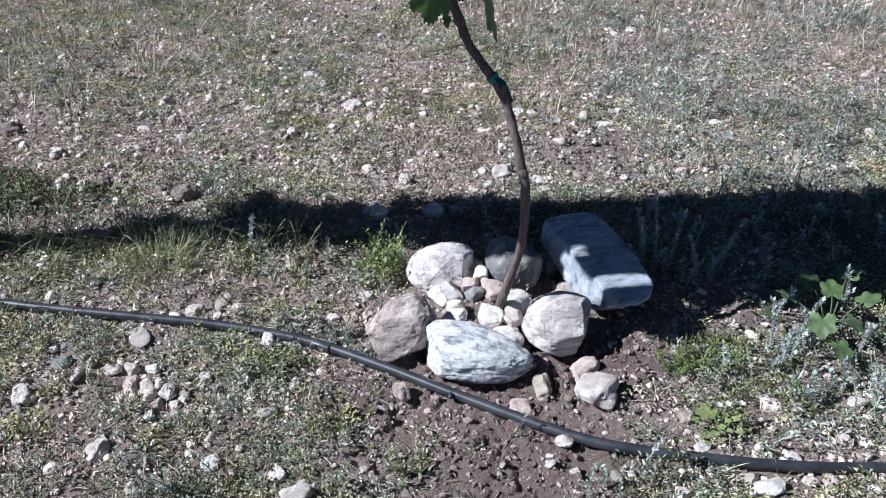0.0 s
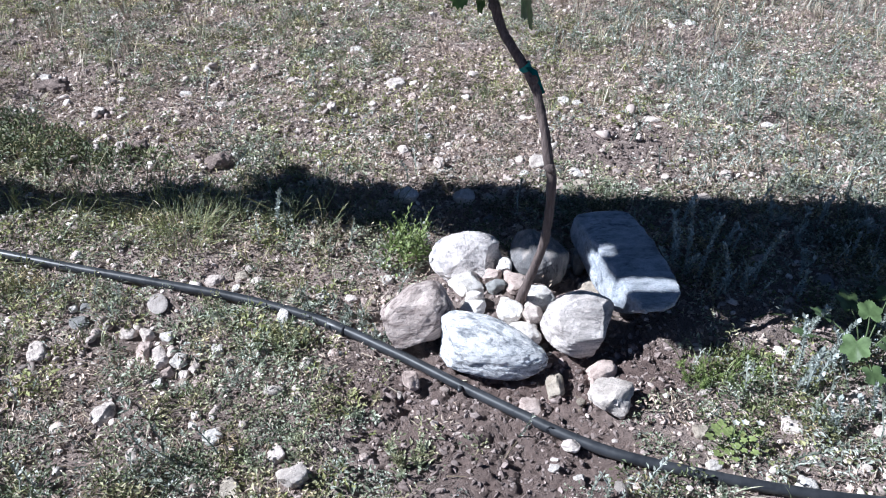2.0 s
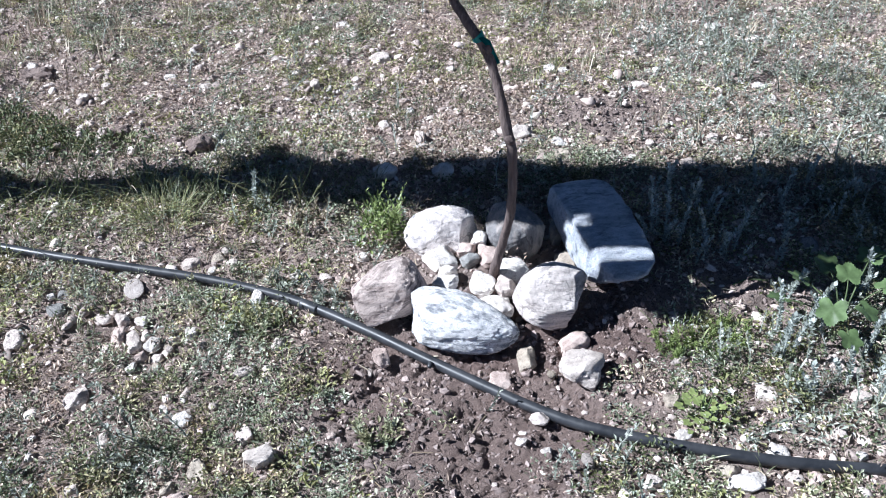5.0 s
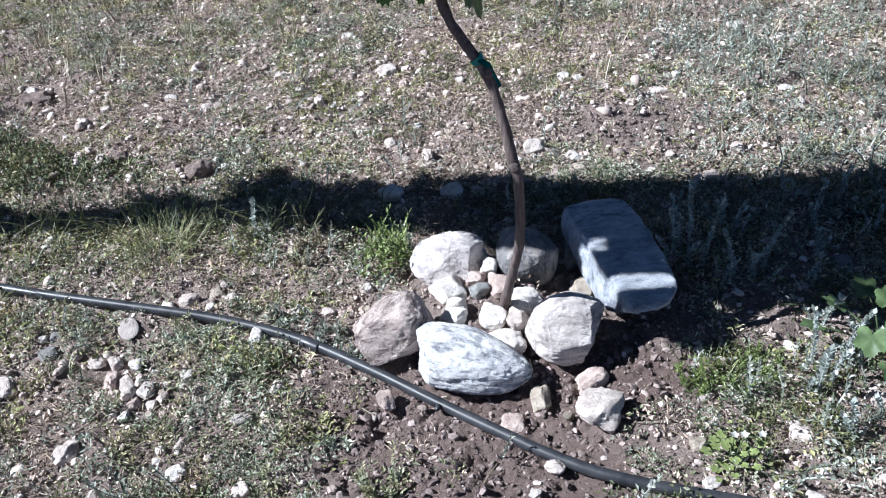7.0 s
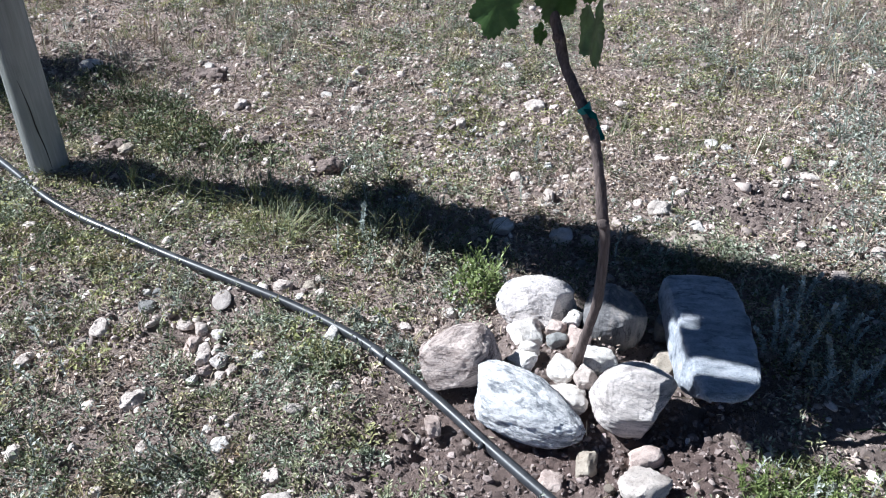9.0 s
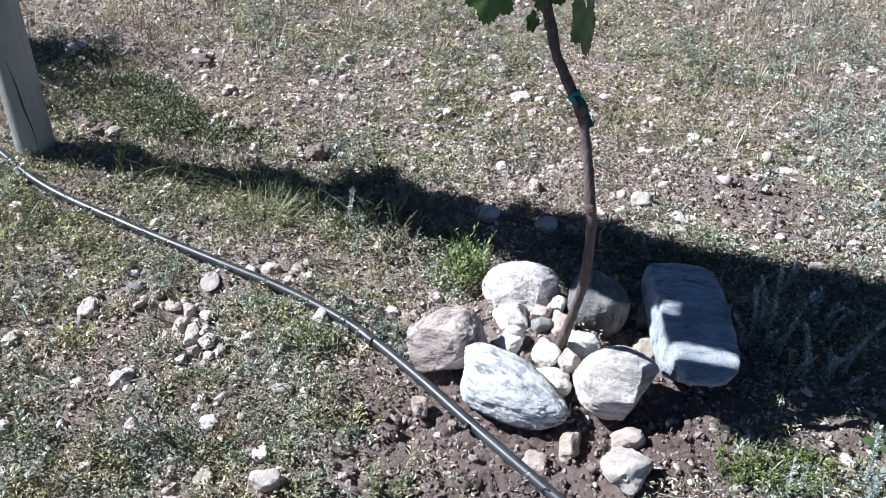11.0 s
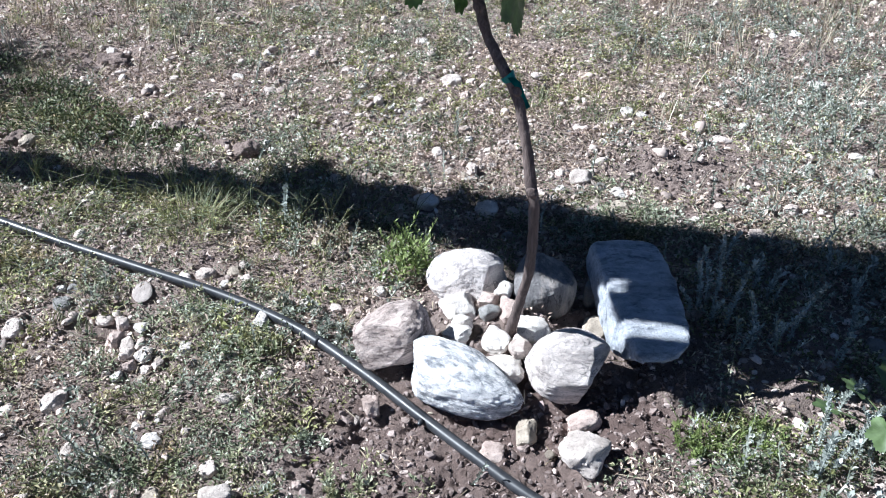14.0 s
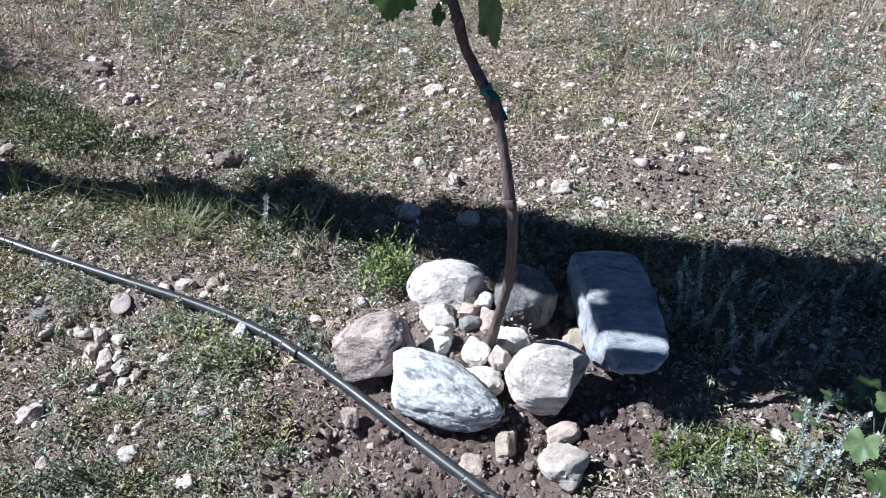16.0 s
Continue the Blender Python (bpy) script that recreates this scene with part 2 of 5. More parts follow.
def hose_material():
    m, nt, bsdf = material("black_polythene", 0.34, 0.5)
    dust = ramp(nt, noise_at(nt, 25, 6, 0.7), [(0.35, (0.015, 0.017, 0.021)), (0.75, (0.052, 0.054, 0.060))])
    nt.links.new(dust.outputs["Color"], bsdf.inputs["Base Color"])
    gloss = ramp(nt, noise_at(nt, 40, 5, 0.7), [(0.3, (0.28, 0.28, 0.28)), (0.75, (0.55, 0.55, 0.55))])
    nt.links.new(gloss.outputs["Color"], bsdf.inputs["Roughness"])
    return m


def bark_material():
    m, nt, bsdf = material("vine_bark", 0.9, 0.2)
    c = ramp(nt, noise_at(nt, 60, 6, 0.7, (2.5, 2.5, 0.25)), [(0.3, (0.060, 0.047, 0.044)), (0.55, (0.150, 0.117, 0.108)), (0.8, (0.30, 0.25, 0.235))])
    nt.links.new(c.outputs["Color"], bsdf.inputs["Base Color"])
    bump(nt, bsdf, noise_at(nt, 80, 6, 0.7, (2.5, 2.5, 0.2)), 0.9, 0.004)
    return m


def post_material():
    m, nt, bsdf = material("weathered_wood", 0.85, 0.2)
    c = ramp(nt, noise_at(nt, 30, 8, 0.7, (3, 3, 0.12)), [(0.3, (0.26, 0.26, 0.25)), (0.55, (0.36, 0.36, 0.35)), (0.8, (0.45, 0.45, 0.435))])
    stain = ramp(nt, noise_at(nt, 5, 4, 0.6, (1, 1, 0.5)), [(0.35, (0.65, 0.68, 0.65)), (0.65, (1.05, 1.03, 1.0))])
    base = blend(nt, "MULTIPLY", 1.0, c.outputs["Color"], stain.outputs["Color"])
    nt.links.new(base, bsdf.inputs["Base Color"])
    bump(nt, bsdf, noise_at(nt, 45, 8, 0.7, (3, 3, 0.1)), 0.8, 0.004)
    return m


def plain_material(name, colour, rough, wear=0.25):
    m, nt, bsdf = material(name, rough, 0.4)
    c = ramp(nt, noise_at(nt, 90, 4), [(0.3, tuple(v * (1 - wear) for v in colour)), (0.7, colour)])
    nt.links.new(c.outputs["Color"], bsdf.inputs["Base Color"])
    return m


HOSE = hose_material()
BARK = bark_material()
POST = post_material()
TIE = plain_material("green_tie_tape", (0.010, 0.20, 0.175), 0.4)
CRACK = plain_material("crack_shade", (0.045, 0.04, 0.036), 0.95)
GREEN_STEM = plain_material("green_stem", (0.10, 0.14, 0.06), 0.6)


# ---------------------------------------------------------------- mesh helpers
def finish(name, bm, mat, smooth=True):
    me = bpy.data.meshes.new(name)
    bm.to_mesh(me)
    bm.free()
    me.materials.append(mat)
    me.polygons.foreach_set("use_smooth", [smooth] * len(me.polygons))
    return me


def part(name, bm, mat, parent, label="", smooth=True, kind=""):
    ob = new(name, finish(name, bm, mat, smooth))
    ob.parent = parent
    return tagged(ob, label, kind=kind)


def base_empty(name, x, y, z, label, category, group=""):
    ob = new(name)
    ob.location = (x, y, z)
    ob.empty_display_size = 0.02
    return tagged(ob, label, category, group)


def triangles(name, verts, faces, mat, smooth=False):
    """A mesh from arrays of places and of triangles."""
    me = bpy.data.meshes.new(name)
    me.vertices.add(len(verts))
    me.vertices.foreach_set("co", np.ascontiguousarray(verts, np.float32).ravel())
    me.loops.add(faces.size)
    me.loops.foreach_set("vertex_index", np.ascontiguousarray(faces, np.int32).ravel())
    me.polygons.add(len(faces))
    me.polygons.foreach_set("loop_start", np.arange(0, faces.size, 3, dtype=np.int32))
    me.polygons.foreach_set("use_smooth", np.full(len(faces), smooth))
    me.update(calc_edges=True)
    me.materials.append(mat)
    return me


rng = np.random.default_rng(7)


def turns(n, tilt):
    """Random turns about z, leaning by up to tilt radians."""
    a, b, c = rng.uniform(0, 2 * np.pi, n), rng.normal(0, tilt, n), rng.normal(0, tilt, n)
    ca, sa, cb, sb, cc, sc = np.cos(a), np.sin(a), np.cos(b), np.sin(b), np.cos(c), np.sin(c)
    z0, o1 = np.zeros(n), np.ones(n)
    rz = np.stack([ca, -sa, z0, sa, ca, z0, z0, z0, o1], 1).reshape(n, 3, 3)
    rx = np.stack([o1, z0, z0, z0, cb, -sb, z0, sb, cb], 1).reshape(n, 3, 3)
    ry = np.stack([cc, z0, sc, z0, o1, z0, -sc, z0, cc], 1).reshape(n, 3, 3)
    return rz @ rx @ ry


def spread(name, variants, places, scales, tilt, mat, smooth=False):
    """Joins many copies of the variant meshes (places n x 3, scales n x 3) into one mesh."""
    pick = rng.integers(0, len(variants), len(places))
    spin = turns(len(places), tilt)
    vs, fs, at = [], [], 0
    for k, (v, f) in enumerate(variants):
        sel = np.where(pick == k)[0]
        if not len(sel):
            continue
        w = v[None] * scales[sel][:, None, :]
        w = np.einsum("nij,nkj->nki", spin[sel], w) + places[sel][:, None, :]
        vs.append(w.reshape(-1, 3))
        fs.append((f[None] + (np.arange(len(sel)) * len(v))[:, None, None]).reshape(-1, 3) + at)
        at += len(sel) * len(v)
    return triangles(name, np.concatenate(vs), np.concatenate(fs), mat, smooth)


def lattice(ix, iy, seed):
    h = np.sin(ix * 127.1 + iy * 311.7 + seed * 74.7) * 43758.5453
    return h - np.floor(h)


def field(x, y, scale, seed=0, octaves=3):
    """Value noise from 0 to 1 over the plan."""
    total, amp, norm = 0.0, 1.0, 0.0
    for o in range(octaves):
        u, v = np.asarray(x) * scale * 2**o + 17.3 * o, np.asarray(y) * scale * 2**o - 9.1 * o
        iu, iv = np.floor(u), np.floor(v)
        fu, fv = u - iu, v - iv
        fu, fv = fu * fu * (3 - 2 * fu), fv * fv * (3 - 2 * fv)
        a, b = lattice(iu, iv, seed), lattice(iu + 1, iv, seed)
        c, d = lattice(iu, iv + 1, seed), lattice(iu + 1, iv + 1, seed)
        total = total + amp * ((a * (1 - fu) + b * fu) * (1 - fv) + (c * (1 - fu) + d * fu) * fv)
        norm, amp = norm + amp, amp * 0.5
    return total / norm


def near(x, y, cx, cy, rx, ry, turn=0.0):
    """1 inside an oval patch of the plan, falling softly to 0 at its rim."""
    c, s = math.cos(radians(turn)), math.sin(radians(turn))
    dx, dy = np.asarray(x) - cx, np.asarray(y) - cy
    q = np.hypot((dx * c + dy * s) / rx, (-dx * s + dy * c) / ry)
    return np.clip((1.25 - q) / 0.5, 0, 1)


def bare(x, y):
    """Where the earth lies open: the wetted ground below the stones, and worn patches beyond."""
    wet = np.maximum(near(x, y, -0.08, -0.30, 0.30, 0.20, -30), near(x, y, 0.06, -0.02, 0.33, 0.24, 0))
    worn = np.maximum(near(x, y, 0.42, 0.72, 0.20, 0.13, 0), 0.45 * near(x, y, -0.48, 0.205, 0.30, 0.085, -17))
    worn = np.maximum(worn, near(x, y, 0.52, -0.025, 0.14, 0.075, 0))
    return np.maximum(wet, 0.85 * np.maximum(worn, near(x, y, 0.80, 1.46, 0.16, 0.12, 0)))


def damp_at(x, y):
    return np.maximum(0.75 * near(x, y, -0.05, -0.27, 0.32, 0.17, -32), near(x, y, 0.10, -0.12, 0.27, 0.11, -6))


def height(x, y):
    away = np.hypot(np.maximum(np.abs(np.asarray(x) + 0.2) - 2.4, 0), np.maximum(np.abs(np.asarray(y) - 0.9) - 1.7, 0))
    flat = np.clip(1 - away / 0.4, 0, 1)
    return flat * rise_and_fall(x, y)


def rise_and_fall(x, y):
    h = 0.020 * (field(x, y, 1.7, 3, 2) - 0.5) + 0.020 * (field(x, y, 8.0, 5, 3) - 0.5)
    h = h + 0.017 * (field(x, y, 24.0, 8, 2) - 0.5)
    h = h + 0.0100 * (field(x, y, 62.0, 12, 2) - 0.5) * (1.0 + 0.8 * bare(x, y))
    lumpy = np.clip(bare(x, y) * 1.2, 0, 1)
    h = h + lumpy * (0.010 * (np.abs(field(x, y, 70.0, 14, 2) - 0.5) * 2 - 0.3) + 0.006 * (np.abs(field(x, y, 140.0, 15, 2) - 0.5) * 2 - 0.3))
    h = h + 0.018 * near(x, y, 0.47, 0.0, 0.13, 0.09, 0)
    h = h + 0.030 * near(x, y, 0.0, 0.05, 0.105, 0.10)
    return h - 0.008 * near(x, y, -0.05, -0.28, 0.30, 0.15, -30)


def gz(x, y):
    return float(height(x, y))


# ---------------------------------------------------------------- the ground
def build_ground():
    def line(lo, hi, step, far):
        middle = np.arange(lo, hi + step / 2, step)
        out = np.cumsum(np.geomspace(step, far / 4, 26))
        return np.concatenate([lo - out[::-1], middle, hi + out])

    xs, ys = line(-2.4, 1.9, 0.013, 400), line(-0.75, 2.4, 0.016, 400)
    xs = np.concatenate([xs[xs < -0.42], np.arange(-0.42, 0.40, 0.0056), xs[xs > 0.40]])
    ys = np.concatenate([ys[ys < -0.6], np.arange(-0.6, -0.08, 0.0054), np.arange(-0.08, 0.45, 0.0070), ys[ys > 0.45]])
    gx, gy = np.meshgrid(xs, ys)
    verts = np.stack([gx, gy, height(gx, gy)], -1).reshape(-1, 3)
    n = np.arange(len(xs) * len(ys)).reshape(len(ys), len(xs))
    a, b, c, d = (q.ravel() for q in (n[:-1, :-1], n[:-1, 1:], n[1:, 1:], n[1:, :-1]))
    me = triangles("ground", verts, np.concatenate([np.stack([a, b, c], 1), np.stack([a, c, d], 1)]), SOIL, True)
    wet = me.attributes.new("damp", "FLOAT", "POINT")
    wet.data.foreach_set("value", damp_at(verts[:, 0], verts[:, 1]).astype(np.float32))
    tagged(new("ground", me), "dry stony brown earth with a damp dark patch", "ground", kind="structure")


build_ground()


# ---------------------------------------------------------------- stones
def rock_bmesh(seed, w, d, h, cuts=9, rough=0.10, level=4, box=2.4, layers=0.0, groove=None, taper=0.0, split=()):
    """A worn stone: a swollen block, split flat here and there, with a knobbly skin, layers and perhaps a cleft."""
    r = random.Random(seed)
    bm = bmesh.new()
    bmesh.ops.create_icosphere(bm, subdivisions=level, radius=1.0)
    planes = []
    for _ in range(cuts):
        p = Vector((r.gauss(0, 1), r.gauss(0, 1), r.gauss(0, 0.9))).normalized()
        planes.append((p, r.uniform(0.70, 0.93)))
    planes += [(Vector(n).normalized(), far) for n, far in split]
    off = Vector((r.uniform(-50, 50), r.uniform(-50, 50), r.uniform(-50, 50)))
    bed = Vector((r.gauss(0, 0.35), r.gauss(0, 0.35), 1)).normalized()
    for v in bm.verts:
        p = v.co.copy()
        p /= (abs(p.x) ** box + abs(p.y) ** box + abs(p.z) ** box) ** (1 / box)
        for n, far in planes:
            over = p.dot(n) - far
            if over > 0:
                p -= n * over * 0.93
        q = p + 0.10 * noise.noise_vector(p * 1.7 + off)
        skin = rough * noise.noise(p * 1.3 + off)
        if level > 5:
            skin += rough * (0.30 * noise.noise(p * 3.6 + off) + 0.15 * noise.noise(p * 9 + off) + 0.11 * noise.noise(p * 22 + off) + 0.12 * noise.noise(p * 41 - off) + 0.08 * noise.noise(p * 75 + off))
        else:
            skin += rough * (0.46 * noise.noise(p * 3.6 + off) + 0.24 * noise.noise(p * 9 + off) + 0.13 * noise.noise(p * 22 + off))
        if layers:
            step = (q.dot(bed) * 5.5 + 0.9 * noise.noise(q * 1.1 + off)) % 1.0
            skin += layers * (step - 0.5) * (0.4 + 0.6 * noise.noise(p * 2.1 - off))
        if groove:
            n, far, deep = groove
            gap = abs(q.dot(Vector(n).normalized()) - far)
            skin -= deep * max(0, 1 - gap / 0.09) ** 2
        p = p * (1 + skin)
        if taper:
            p.y, p.z = p.y * (1 - taper * p.x), p.z * (1 - taper * p.x)
        v.co = p
    # to the full size
    lo = [min(v.co[i] for v in bm.verts) for i in range(3)]
    hi = [max(v.co[i] for v in bm.verts) for i in range(3)]
    for v in bm.verts:
        v.co = Vector(((v.co[i] - (lo[i] + hi[i]) / 2) / (hi[i] - lo[i]) * (w, d, h)[i] for i in range(3)))
    return bm


def boulder(seed, x, y, w, d, h, turn, mat, label, sink=0.16, rx=0, ry=0, cuts=8, rough=0.10, layers=0.03, groove=None, taper=0.0, box=2.4, split=(), name="boulder", group="stones ringing the vine"):
    ob = new(name, finish(name, rock_bmesh(seed, w, d, h, cuts, rough, 6, box, layers, groove, taper, split), mat))
    ob.matrix_world = pose(x, y, gz(x, y) + h * (0.5 - sink), rx, ry, turn)
    return tagged(ob, label, "boulder", group)


boulder(35, -0.056, -0.096, 0.224, 0.124, 0.108, -18, WHITE_ROCK, "large white gneiss boulder with grey streaks beside the hose", 0.14, 0, 6, 1, 0.12, 0.006, None, 0.24, 2.25)
boulder(12, -0.188, -0.014, 0.148, 0.112, 0.130, 24, BROWN_ROCK, "brown banded boulder leaning among the ring stones", 0.14, 8, -16, 4, 0.11, 0.022, None, -0.06, 2.7, (((-0.5, -0.6, 0.6), 0.72),))
boulder(23, -0.074, 0.184, 0.164, 0.125, 0.110, 16, PALE_ROCK, "pale rounded granite boulder with a dark crack", 0.15, 0, 4, 3, 0.11, 0.008, None, 0.0, 2.3, (((-0.55, -0.5, 0.65), 0.80), ((0.6, -0.6, 0.2), 0.78)))
boulder(14, 0.078, 0.172, 0.126, 0.124, 0.122, 0, GREY_ROCK, "grey brown rounded boulder behind the vine trunk", 0.13, 0, 0, 5, 0.10, 0.012)
boulder(47, 0.126, -0.041, 0.154, 0.140, 0.126, 12, STRIPED_ROCK, "pale striped boulder with a chipped face", 0.12, -6, 8, 5, 0.11, 0.014, None, 0.0, 2.5, (((0.8, -0.45, -0.15), 0.60), ((-0.2, -0.6, 0.7), 0.80)))


def stone_slab():
    """A long slab: flat on top, rounded at its ends, with a belly below that it lies on."""
    off = Vector((3.1, 7.7, 1.2))
    bm = bmesh.new()
    rings, around, along = [], 72, 96
    for i in range(along + 1):
        e = -1 + 2 * i / along
        y = -0.002 + 0.167 * math.copysign(1 - (1 - abs(e)) ** 1.5, e)
        left = float(np.interp(y, (-0.169, -0.162, -0.13, 0.10, 0.145, 0.158, 0.165), (-0.046, -0.056, -0.062, -0.069, -0.070, -0.056, -0.018)))
        right = float(np.interp(y, (-0.169, -0.162, -0.135, -0.10, 0.04, 0.12, 0.15, 0.157), (-0.012, 0.016, 0.044, 0.056, 0.074, 0.072, 0.064, 0.050)))
        end = max(0.0, 1 - abs((y + 0.002) / 0.168) ** 14) ** 0.4
        mid, half = (left + right) / 2, (right - left) / 2
        ring = []
        for k in range(around):
            a = 2 * math.pi * k / around
            c, q = math.cos(a), math.sin(a)
            px = math.copysign(abs(c) ** 0.22, c)
            pz = math.copysign(abs(q) ** 0.25, q)
            belly = 0.024 + 0.058 * max(0, 1 - (px * (1.15 if px > 0 else 0.62)) ** 2) * (1 - ((y + 0.006) / 0.17) ** 2)
            v = Vector((mid + px * half, y, (0.024 if pz > 0 else belly) * pz * (0.35 + 0.65 * end)))
            if px < 0 and pz < 0.9:
                v.x -= 0.012 * -px * (0.9 - pz) / 1.9 * float(np.interp(y, (-0.19, -0.10, 0.10), (0.5, 1.0, 0.3)))
            if pz < 0.6 and y < -0.06:
                v.y += 0.034 * (0.6 - pz) / 1.6 * min(1, (-0.06 - y) / 0.08)
            v += Vector((0.5, 0.6, 0.35)) * 0.005 * noise.noise(Vector((v.x * 22, v.y * 16, v.z * 18)) + off)
            v.z += 0.0014 * noise.noise(Vector((v.x * 24, v.y * 80, 0)) + off) + 0.0014 * noise.noise(v * 230)
            v.x += 0.0035 * noise.noise(Vector((2.0, v.y * 42, v.z * 60)))
            if pz > 0.5:
                v.z += 0.007 * math.exp(-((v.x - 0.018) ** 2 + (v.y + 0.103) ** 2) / 0.011**2) * (1 + 0.9 * noise.noise(v * 170))
            ring.append(bm.verts.new(v))
        rings.append(ring)
    for a, b in zip(rings, rings[1:]):
        for k in range(around):
            bm.faces.new((a[k], a[(k + 1) % around], b[(k + 1) % around], b[k]))
    bm.faces.new(rings[0])
    bm.faces.new(rings[-1][::-1])
    bmesh.ops.recalc_face_normals(bm, faces=bm.faces[:])
    ob = new("stone_slab", finish("stone_slab", bm, SLAB_ROCK))
    ob.matrix_world = pose(0.259, 0.115, 0.070, 1.5, 4, 12)
    tagged(ob, "long flat grey white slab of banded stone", "stone", "stones ringing the vine")


stone_slab()
KNOWN = {"white": "white weathered field stone", "cream": "cream coloured field stone", "tan": "tan rounded field stone", "pink": "pinkish brown field stone",
         "grey": "smooth grey field stone", "pale": "pale lumpy field stone", "clod": "dark crumbling clod of dry earth", "disc": "thin flat round pale stone", "bright": "bright white quartz stone", "beige": "lumpy beige field stone"}
WHERE = {"ring": "wedged between the boulders at the vine", "field": "lying on the dry stony ground"}
count = 100
SPOTS = [(-0.053, -0.095, 0.09), (-0.192, 0.012, 0.07), (-0.077, 0.19, 0.075), (0.072, 0.18, 0.06), (0.122, -0.034, 0.075), (0.255, 0.08, 0.07), (0.25, 0.19, 0.07)]


def lay_stone(x, y, w, d, h, turn, tone, place):
    global count
    count += 1
    r = random.Random(count)
    disc = tone == "disc"
    SPOTS.append((x, y, 0.5 * max(w, d)))
    bm = rock_bmesh(count, w, d, 0.008 if disc else h * 1.12, 0 if disc else 4 if tone == "clod" else r.choice((5, 8, 11)), 0.45 if tone == "clod" else 0.05 if disc else 0.19, 4, 2.0 if disc else 3.2 if place == "ring" else 2.2 if tone == "clod" else 3.0)
    me = finish("stone", bm, STONES[tone])
    if tone != "clod":
        me.set_sharp_from_angle(angle=radians(38))
    ob = new("earth_clod" if tone == "clod" else "stone", me)
    ob.matrix_world = pose(x, y, gz(x, y) + h * (0.12 if disc else 0.40 if place == "ring" else 0.22), r.uniform(-9, 9), r.uniform(-9, 9), turn + r.uniform(-25, 25))
    tagged(ob, KNOWN[tone] + " " + WHERE[place], "stone", "stones ringing the vine" if place == "ring" else "loose field stones")


def cobble(x, y, w, d, h, turn, tone):
    lay_stone(x, y, w * 1.1, d * 1.08, max(h * 1.2, 0.027), turn, tone, "ring")


def stone(x, y, w, d, h, turn, tone):
    lay_stone(x, y, w * 0.97, d * 0.93, h * 1.25, turn, tone, "field")


cobble(-0.087, 0.100, 0.065, 0.065, 0.032, 7, 'bright')
cobble(-0.072, 0.051, 0.038, 0.024, 0.012, 7, 'bright')
cobble(-0.080, 0.019, 0.052, 0.048, 0.024, 7, 'bright')
cobble(-0.004, 0.013, 0.051, 0.054, 0.030, 7, 'bright')
cobble(0.038, -0.003, 0.049, 0.055, 0.028, 7, 'cream')
cobble(0.061, 0.050, 0.060, 0.056, 0.030, 7, 'bright')
cobble(0.009, -0.047, 0.072, 0.063, 0.033, 7, 'bright')
cobble(0.015, 0.096, 0.046, 0.063, 0.025, 7, 'pink')
cobble(-0.000, 0.145, 0.031, 0.047, 0.027, 7, 'bright')
cobble(-0.029, 0.117, 0.039, 0.031, 0.015, 7, 'pink')
cobble(0.179, 0.100, 0.048, 0.073, 0.027, 7, 'tan')
cobble(0.060, -0.167, 0.035, 0.052, 0.031, 7, 'tan')
stone(0.006, -0.213, 0.044, 0.044, 0.014, 7, 'pink')
cobble(0.153, -0.136, 0.060, 0.040, 0.026, 7, 'pink')
cobble(0.153, -0.212, 0.078, 0.080, 0.038, 7, 'beige')
cobble(0.172, 0.190, 0.030, 0.040, 0.040, 7, 'grey')
cobble(-0.024, 0.090, 0.040, 0.032, 0.024, 7, 'grey')
cobble(-0.209, -0.149, 0.027, 0.040, 0.024, 7, 'pink')
stone(-0.721, 0.095, 0.042, 0.062, 0.023, 7, 'disc')
stone(-0.866, 0.044, 0.038, 0.043, 0.020, 7, 'grey')
stone(-0.888, 0.084, 0.019, 0.022, 0.010, 7, 'white')
stone(-0.865, 0.092, 0.027, 0.031, 0.014, 7, 'grey')
stone(-0.761, 0.009, 0.037, 0.035, 0.017, 7, 'cream')
stone(-0.724, 0.005, 0.026, 0.038, 0.021, 7, 'cream')
stone(-0.718, -0.043, 0.032, 0.048, 0.029, 7, 'pink')
stone(-0.737, -0.073, 0.021, 0.024, 0.012, 7, 'cream')
stone(-0.691, -0.052, 0.028, 0.040, 0.016, 7, 'cream')
stone(-0.684, -0.003, 0.029, 0.035, 0.016, 7, 'white')
stone(-0.647, -0.071, 0.029, 0.044, 0.016, 7, 'white')
stone(-0.665, -0.102, 0.029, 0.032, 0.016, 7, 'pink')
stone(-0.636, -0.103, 0.024, 0.027, 0.013, 7, 'cream')
stone(-0.677, -0.131, 0.020, 0.028, 0.011, 7, 'white')
stone(-0.618, -0.076, 0.024, 0.018, 0.009, 7, 'tan')
stone(-0.580, -0.044, 0.025, 0.034, 0.014, 7, 'white')
stone(-0.755, -0.207, 0.043, 0.058, 0.023, 7, 'cream')
stone(-0.594, -0.235, 0.020, 0.023, 0.011, 7, 'white')
stone(-0.564, -0.218, 0.013, 0.019, 0.007, 7, 'white')
stone(-0.556, -0.266, 0.039, 0.032, 0.017, 7, 'white')
stone(-0.685, -0.301, 0.022, 0.033, 0.013, 7, 'cream')
stone(-0.443, -0.312, 0.033, 0.037, 0.018, 7, 'cream')
stone(-0.422, -0.185, 0.019, 0.020, 0.011, 7, 'white')
stone(-0.461, 0.045, 0.029, 0.041, 0.016, 7, 'white')
stone(-0.618, 0.170, 0.047, 0.033, 0.016, 7, 'cream')
stone(-0.569, 0.147, 0.023, 0.027, 0.013, 7, 'white')
stone(-0.528, 0.167, 0.027, 0.022, 0.010, 7, 'cream')
